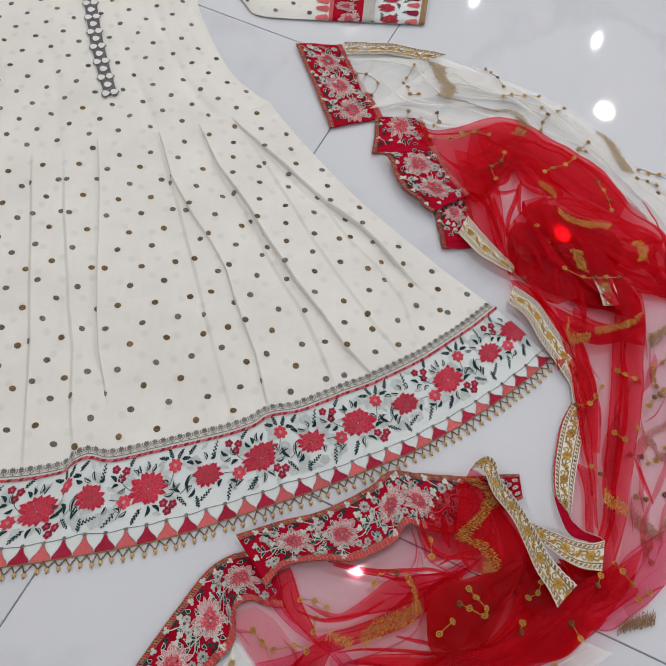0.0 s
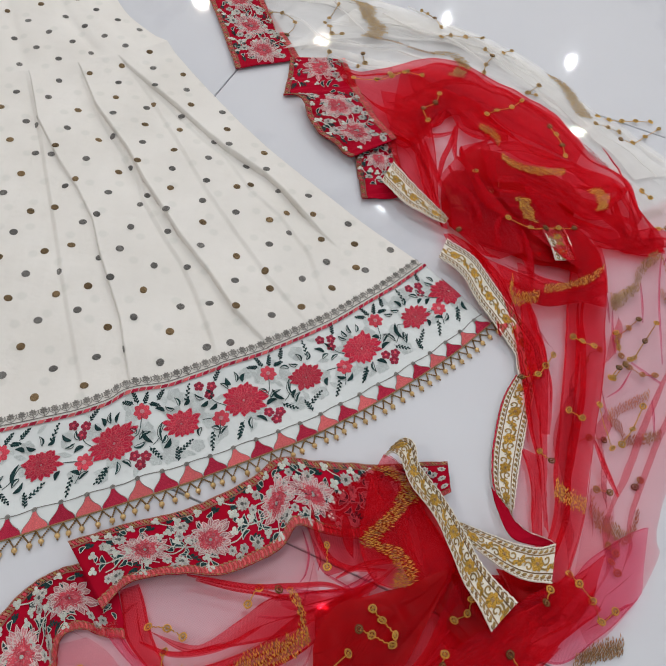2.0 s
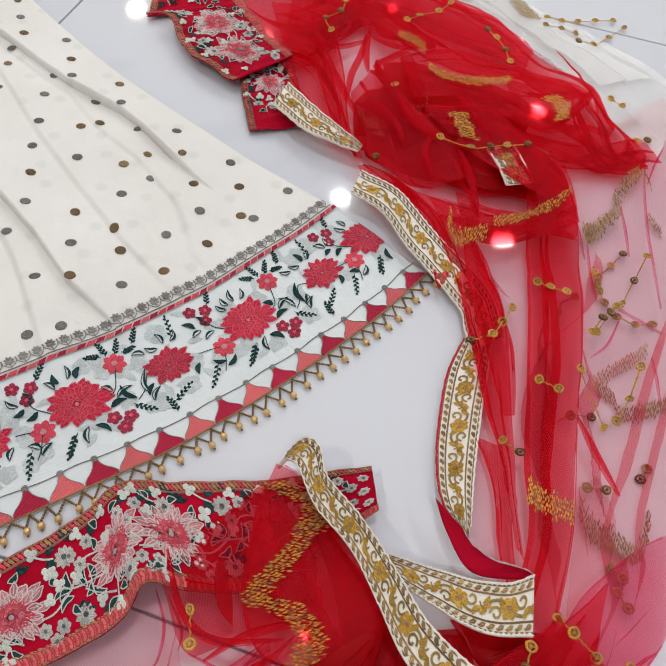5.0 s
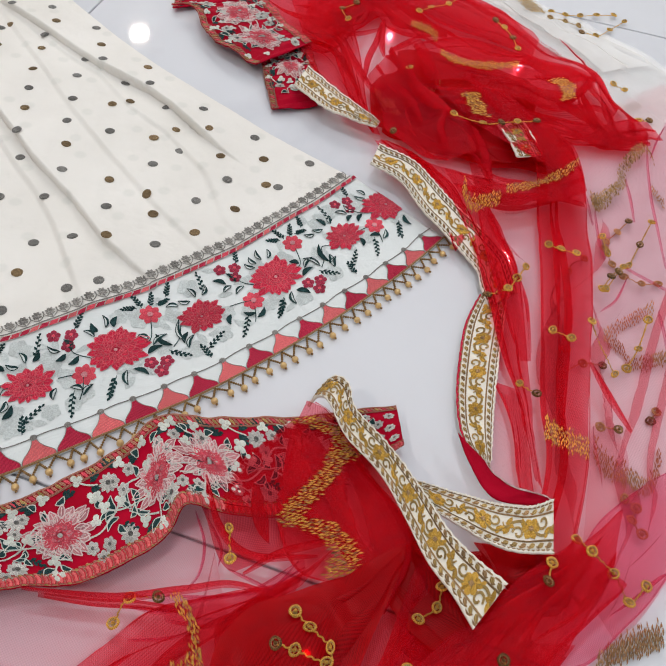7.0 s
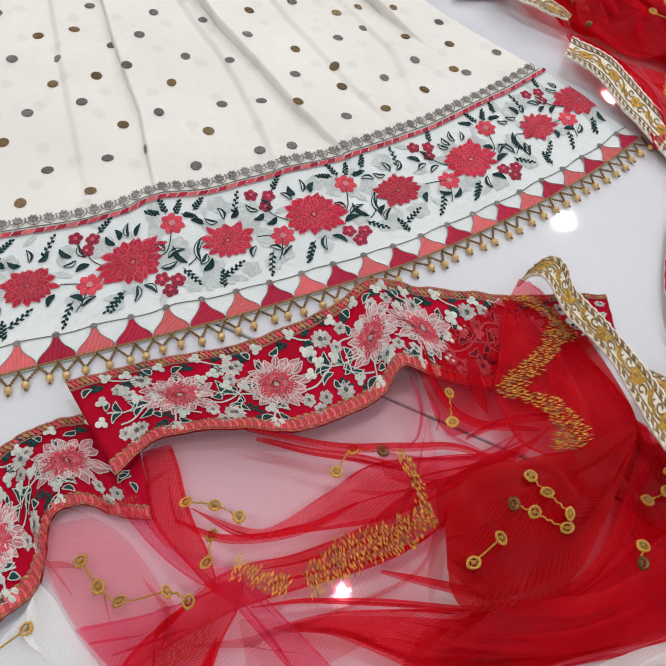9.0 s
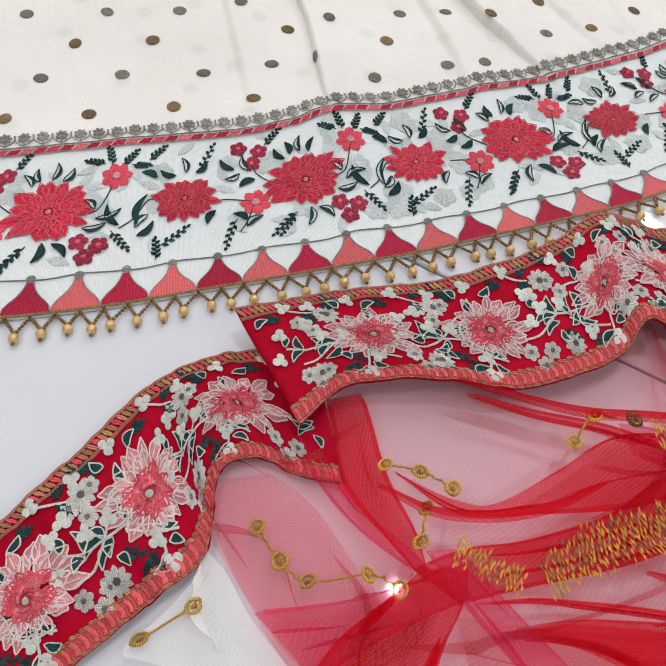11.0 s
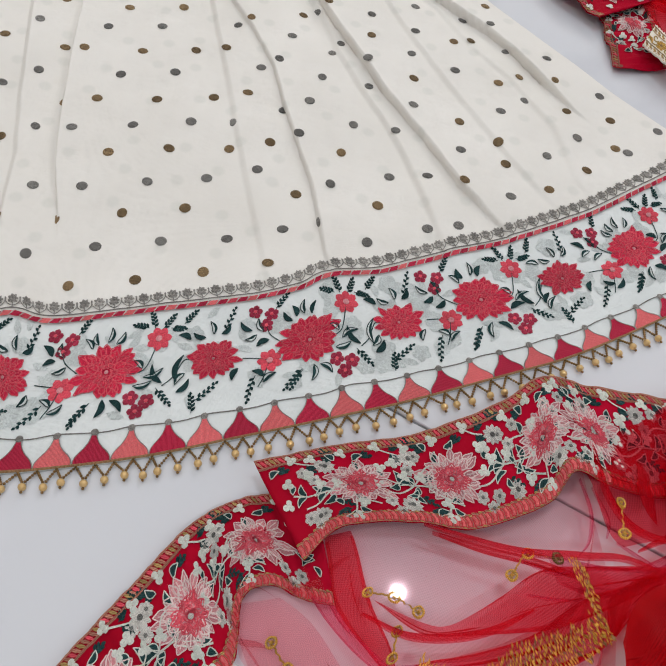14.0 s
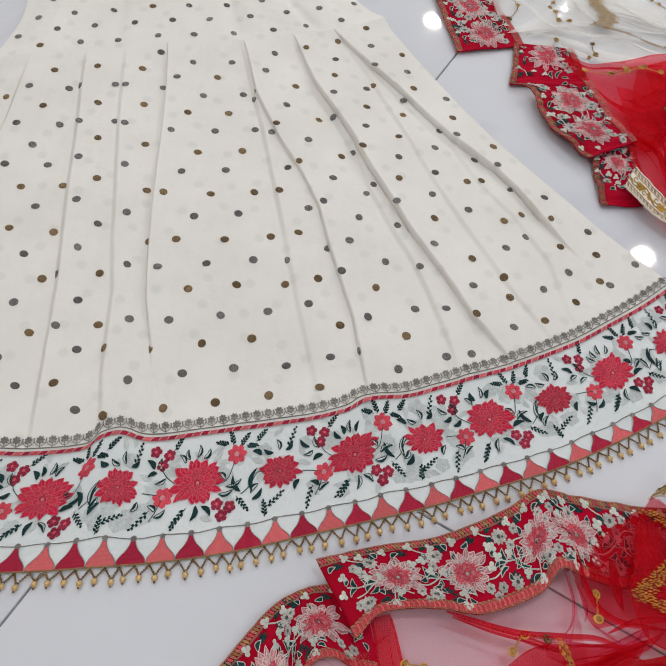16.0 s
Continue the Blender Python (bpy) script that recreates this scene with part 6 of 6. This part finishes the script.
bm.free()


def chain(points, mat=T_GOLD):
    """Embroidered spots joined by a stitched zigzag line; some lie face down and look dark."""
    for x, y in points:
        kind = T_BRONZE if random.random() < 0.16 else mat
        ob = link("embroidered_spot", SEQUINS[kind], scarf, {T_GOLD: "gold thread spot", T_UNDER: "dull copper thread spot", T_BRONZE: "dark bronze thread spot"}.get(kind, "dull gold thread spot"))
        ob.matrix_basis = Matrix.Translation((x, y, (0.4 if mat == T_UNDER else 1.0) * over(x, y))) @ pose(0, 0, 0, random.uniform(-14, 14), random.uniform(-14, 14), random.uniform(0, 360)) @ Matrix.Diagonal((1, random.uniform(0.65, 1.0), 1, 1))
    if len(points) > 1:
        f = Stitches()
        way = spline(points, 30)
        way = spline(points, max(6, int(np.linalg.norm(np.diff(way, axis=0), axis=1).sum() / 0.0022)))
        put_ = lambda x, y, h: (x, y, (0.4 if mat == T_UNDER else 1.0) * over(x, y, 0.0005) + h)
        f.line(put_, [(q[0] + 0.0004 * (-1) ** i, q[1] + 0.0003 * (-1) ** i) for i, q in enumerate(way)], 0.0011, mat, 0.0, 0.0006)
        f.made("stitched_line", scarf)


def feather(points, wide, mat=T_GOLD, slant=1.25):
    """A zigzag band of slanting stitches, bright over dark, with a ragged, toothed edge."""
    f = Stitches()
    q = spline(points, 40)
    run = np.linalg.norm(np.diff(q, axis=0), axis=1).sum()
    q = spline(points, int(run / 0.0008))[:, :2]
    sunk = 0.4 if mat in (T_UNDER, T_WINE) else 1.0
    put_ = lambda px, py, h: (px, py, sunk * over(px, py, 0.0006) + h)
    dark = T_ANTIQUE if mat in (T_GOLD, T_RIBBON, T_ANTIQUE) else mat
    ends = q[-1] - q[0]
    if abs(ends @ (math.cos(slant), math.sin(slant))) > 0.80 * np.hypot(*ends):
        slant = math.atan2(ends[1], ends[0]) + 1.0
    course, far = np.array((math.cos(slant), math.sin(slant))), 0.0
    for i in range(1, len(q)):
        d = q[i] - q[i - 1]
        far += max(abs(d[0] * course[1] - d[1] * course[0]), 0.35 * np.hypot(*d))
        if far < 0.0012:
            continue
        far = 0.0
        reach = 0.62 * wide * random.choice((0.75, 0.9, 1.0, 1.25))
        n = max(2, round(2 * reach / 0.0034))
        for k in range(n):
            at = q[i] + course * (reach * (2 * k / n - 1) + random.uniform(-0.0006, 0.0006)) + random.uniform(-0.0003, 0.0003)
            dull = random.random() < 0.14
            f.stitch(put_, at[0], at[1], slant + (0.16 if k % 2 else -0.16) + random.uniform(-0.06, 0.06), random.uniform(0.0040, 0.0054), 0.0012, dark if dull else mat, random.uniform(0.0, 0.0006), 0.0007)
    f.made("feather_embroidery", scarf, "zigzag of metallic gold stitches" if mat == T_GOLD else "zigzag of dark metallic stitches")


CHAINS_UPPER = [[(0.114, 1.140), (0.132, 1.138), (0.153, 1.117), (0.141, 1.090)], [(0.223, 1.169), (0.208, 1.141)], [(0.201, 1.121), (0.208, 1.110), (0.211, 1.091), (0.227, 1.093)], [(0.207, 1.052), (0.196, 1.022)], [(0.362, 1.181), (0.371, 1.170), (0.380, 1.151), (0.388, 1.125)], [(0.385, 1.099), (0.401, 1.104), (0.425, 1.102), (0.454, 1.108)], [(0.453, 1.074), (0.462, 1.057), (0.450, 1.038), (0.445, 1.020)], [(0.498, 1.081), (0.481, 1.066)], [(0.508, 0.978), (0.527, 0.995)], [(0.519, 0.973), (0.506, 0.976)], [(0.259, 1.052), (0.261, 1.027), (0.249, 1.013)], [(0.599, 0.914), (0.618, 0.910), (0.635, 0.905)], [(0.277, 0.982), (0.297, 0.995), (0.324, 1.000)]]
CHAINS_RED = [[(0.242, 0.988), (0.275, 0.981), (0.299, 0.989), (0.318, 0.997), (0.344, 0.991)], [(0.366, 0.947), (0.358, 0.927), (0.339, 0.911), (0.342, 0.880)], [(0.490, 0.946), (0.472, 0.929), (0.448, 0.918), (0.431, 0.907)], [(0.521, 0.889), (0.527, 0.871), (0.532, 0.849), (0.533, 0.829)], [(0.398, 0.783)], [(0.430, 0.699), (0.457, 0.684), (0.477, 0.685), (0.494, 0.686), (0.515, 0.687)], [(0.365, 0.681)], [(0.490, 0.532), (0.500, 0.526), (0.513, 0.520)], [(0.461, 0.505), (0.445, 0.484), (0.433, 0.471), (0.417, 0.472)], [(0.464, 0.431), (0.477, 0.421)], [(0.433, 0.369), (0.423, 0.381)], [(0.556, 0.506), (0.537, 0.491), (0.524, 0.477)], [(0.502, 0.440), (0.509, 0.391)], [(0.544, 0.540), (0.543, 0.519)]]
CHAINS_LOWER = [[(0.193, 0.273), (0.193, 0.252)], [(0.148, 0.231), (0.130, 0.233), (0.120, 0.219)], [(0.232, 0.210), (0.240, 0.200), (0.251, 0.187), (0.248, 0.179), (0.230, 0.187), (0.219, 0.192)], [(0.209, 0.172), (0.192, 0.158)], [(0.329, 0.224), (0.323, 0.211), (0.310, 0.205)], [(0.355, 0.173), (0.365, 0.157)], [(0.293, 0.163), (0.297, 0.174)], [(0.331, 0.128), (0.352, 0.124)]]
CHAINS_SIDE = [[(-0.025, 0.166), (-0.013, 0.152), (-0.000, 0.144), (0.026, 0.148), (0.039, 0.141)], [(0.049, 0.177), (0.047, 0.162)], [(0.031, 0.201), (0.048, 0.200), (0.063, 0.192)], [(-0.047, 0.129), (-0.067, 0.114)]]
CHAINS_RIGHT = [[(0.427, 0.248), (0.434, 0.238), (0.444, 0.222), (0.452, 0.205), (0.470, 0.216)], [(0.404, 0.232), (0.397, 0.219)], [(0.598, 0.555), (0.581, 0.533), (0.563, 0.510), (0.545, 0.495), (0.527, 0.476)], [(0.554, 0.441), (0.537, 0.414), (0.521, 0.396)], [(0.609, 0.938), (0.627, 0.934), (0.647, 0.934), (0.670, 0.937), (0.693, 0.937)], [(0.702, 0.922), (0.676, 0.903), (0.650, 0.883), (0.632, 0.886)], [(0.641, 0.787), (0.649, 0.773)], [(0.657, 0.716), (0.640, 0.709)]]
CHAINS_FADED = [[(0.481, 0.283), (0.487, 0.275), (0.480, 0.266), (0.484, 0.255)], [(0.583, 0.567), (0.568, 0.555), (0.553, 0.543), (0.548, 0.534), (0.549, 0.514)], [(0.554, 0.497), (0.567, 0.487), (0.584, 0.488)], [(0.503, 0.402), (0.485, 0.403), (0.463, 0.392)], [(0.475, 0.418), (0.504, 0.505), (0.523, 0.520)], [(0.480, 0.342), (0.494, 0.339)], [(0.534, 0.356), (0.526, 0.348)]]
for points in CHAINS_RIGHT:
    chain(points)
for points in CHAINS_FADED:
    chain(points, T_UNDER)
for points in CHAINS_UPPER:
    chain(points, T_RIBBON)
for points in CHAINS_RED + CHAINS_LOWER + CHAINS_SIDE:
    chain(points)
FEATHERS_UPPER = [(0.014, T_UNDER, [(0.364, 0.775), (0.369, 0.753), (0.373, 0.728)]), (0.014, T_UNDER, [(0.404, 0.763), (0.420, 0.768), (0.438, 0.796)]), (0.014, T_GOLD, [(0.455, 0.740), (0.457, 0.718), (0.459, 0.697)]), (0.012, T_UNDER, [(0.628, 0.739), (0.645, 0.747), (0.663, 0.752)]), (0.012, T_UNDER, [(0.502, 0.609), (0.520, 0.613), (0.536, 0.619)]), (0.022, T_RIBBON, [(0.244, 1.186), (0.266, 1.176), (0.271, 1.144), (0.285, 1.114), (0.273, 1.088)]), (0.016, T_RIBBON, [(0.373, 1.069), (0.397, 1.073), (0.412, 1.051), (0.412, 1.021), (0.395, 0.993)]), (0.004, T_ANTIQUE, [(0.275, 1.086), (0.315, 1.078), (0.373, 1.069)])]
FEATHERS_RED = [(0.018, T_RIBBON, [(0.554, 1.028), (0.569, 1.003), (0.576, 0.967), (0.587, 0.928)]), (0.012, T_GOLD, [(0.417, 0.882), (0.432, 0.865), (0.441, 0.846)]), (0.012, T_GOLD, [(0.441, 0.824), (0.456, 0.807), (0.483, 0.798), (0.525, 0.794)]), (0.014, T_GOLD, [(0.554, 0.761), (0.564, 0.744), (0.557, 0.719)], 0.3), (0.008, T_WINE, [(0.557, 0.901), (0.580, 0.869), (0.601, 0.829)]), (0.014, T_GOLD, [(0.423, 0.609), (0.424, 0.579), (0.450, 0.577)]), (0.011, T_GOLD, [(0.458, 0.588), (0.489, 0.595), (0.517, 0.603), (0.540, 0.622)])]
FEATHERS_LOW = [(0.012, T_RIBBON, [(0.544, 0.587), (0.563, 0.599), (0.587, 0.615)]), (0.016, T_GOLD, [(0.246, 0.356), (0.270, 0.343), (0.278, 0.329), (0.259, 0.304), (0.234, 0.278), (0.253, 0.268), (0.266, 0.251), (0.261, 0.231)], 0.05), (0.016, T_GOLD, [(0.156, 0.228), (0.168, 0.221), (0.170, 0.205), (0.172, 0.193), (0.159, 0.182), (0.144, 0.177), (0.126, 0.169), (0.112, 0.160), (0.104, 0.153)]), (0.012, T_UNDER, [(0.229, 0.140), (0.246, 0.138), (0.262, 0.134), (0.278, 0.132)]), (0.010, T_ANTIQUE, [(0.421, 0.171), (0.446, 0.178), (0.473, 0.183)]), (0.016, T_UNDER, [(0.019, 0.107), (0.037, 0.119), (0.051, 0.129)]), (0.012, T_RIBBON, [(0.544, 0.575), (0.569, 0.597), (0.591, 0.615), (0.602, 0.641), (0.627, 0.660), (0.633, 0.643)])]
FEATHERS_SIDE = [(0.012, T_UNDER, [(0.622, 0.614), (0.631, 0.592)]), (0.012, T_UNDER, [(0.513, 0.432), (0.536, 0.444), (0.570, 0.461)]), (0.012, T_UNDER, [(0.515, 0.427), (0.526, 0.419), (0.528, 0.404), (0.548, 0.403), (0.570, 0.410)]), (0.016, T_GOLD, [(0.431, 0.340), (0.442, 0.328), (0.462, 0.320)]), (0.016, T_UNDER, [(0.471, 0.329), (0.475, 0.312), (0.489, 0.302), (0.503, 0.291), (0.523, 0.318)]), (0.014, T_UNDER, [(0.431, 0.176), (0.451, 0.182), (0.476, 0.187)]), (0.010, T_GOLD, [(0.061, 0.159), (0.077, 0.153), (0.093, 0.150)])]
for wide, mat, points, *slant in FEATHERS_UPPER + FEATHERS_RED + FEATHERS_LOW + FEATHERS_SIDE:
    feather(points, wide, mat, *slant)
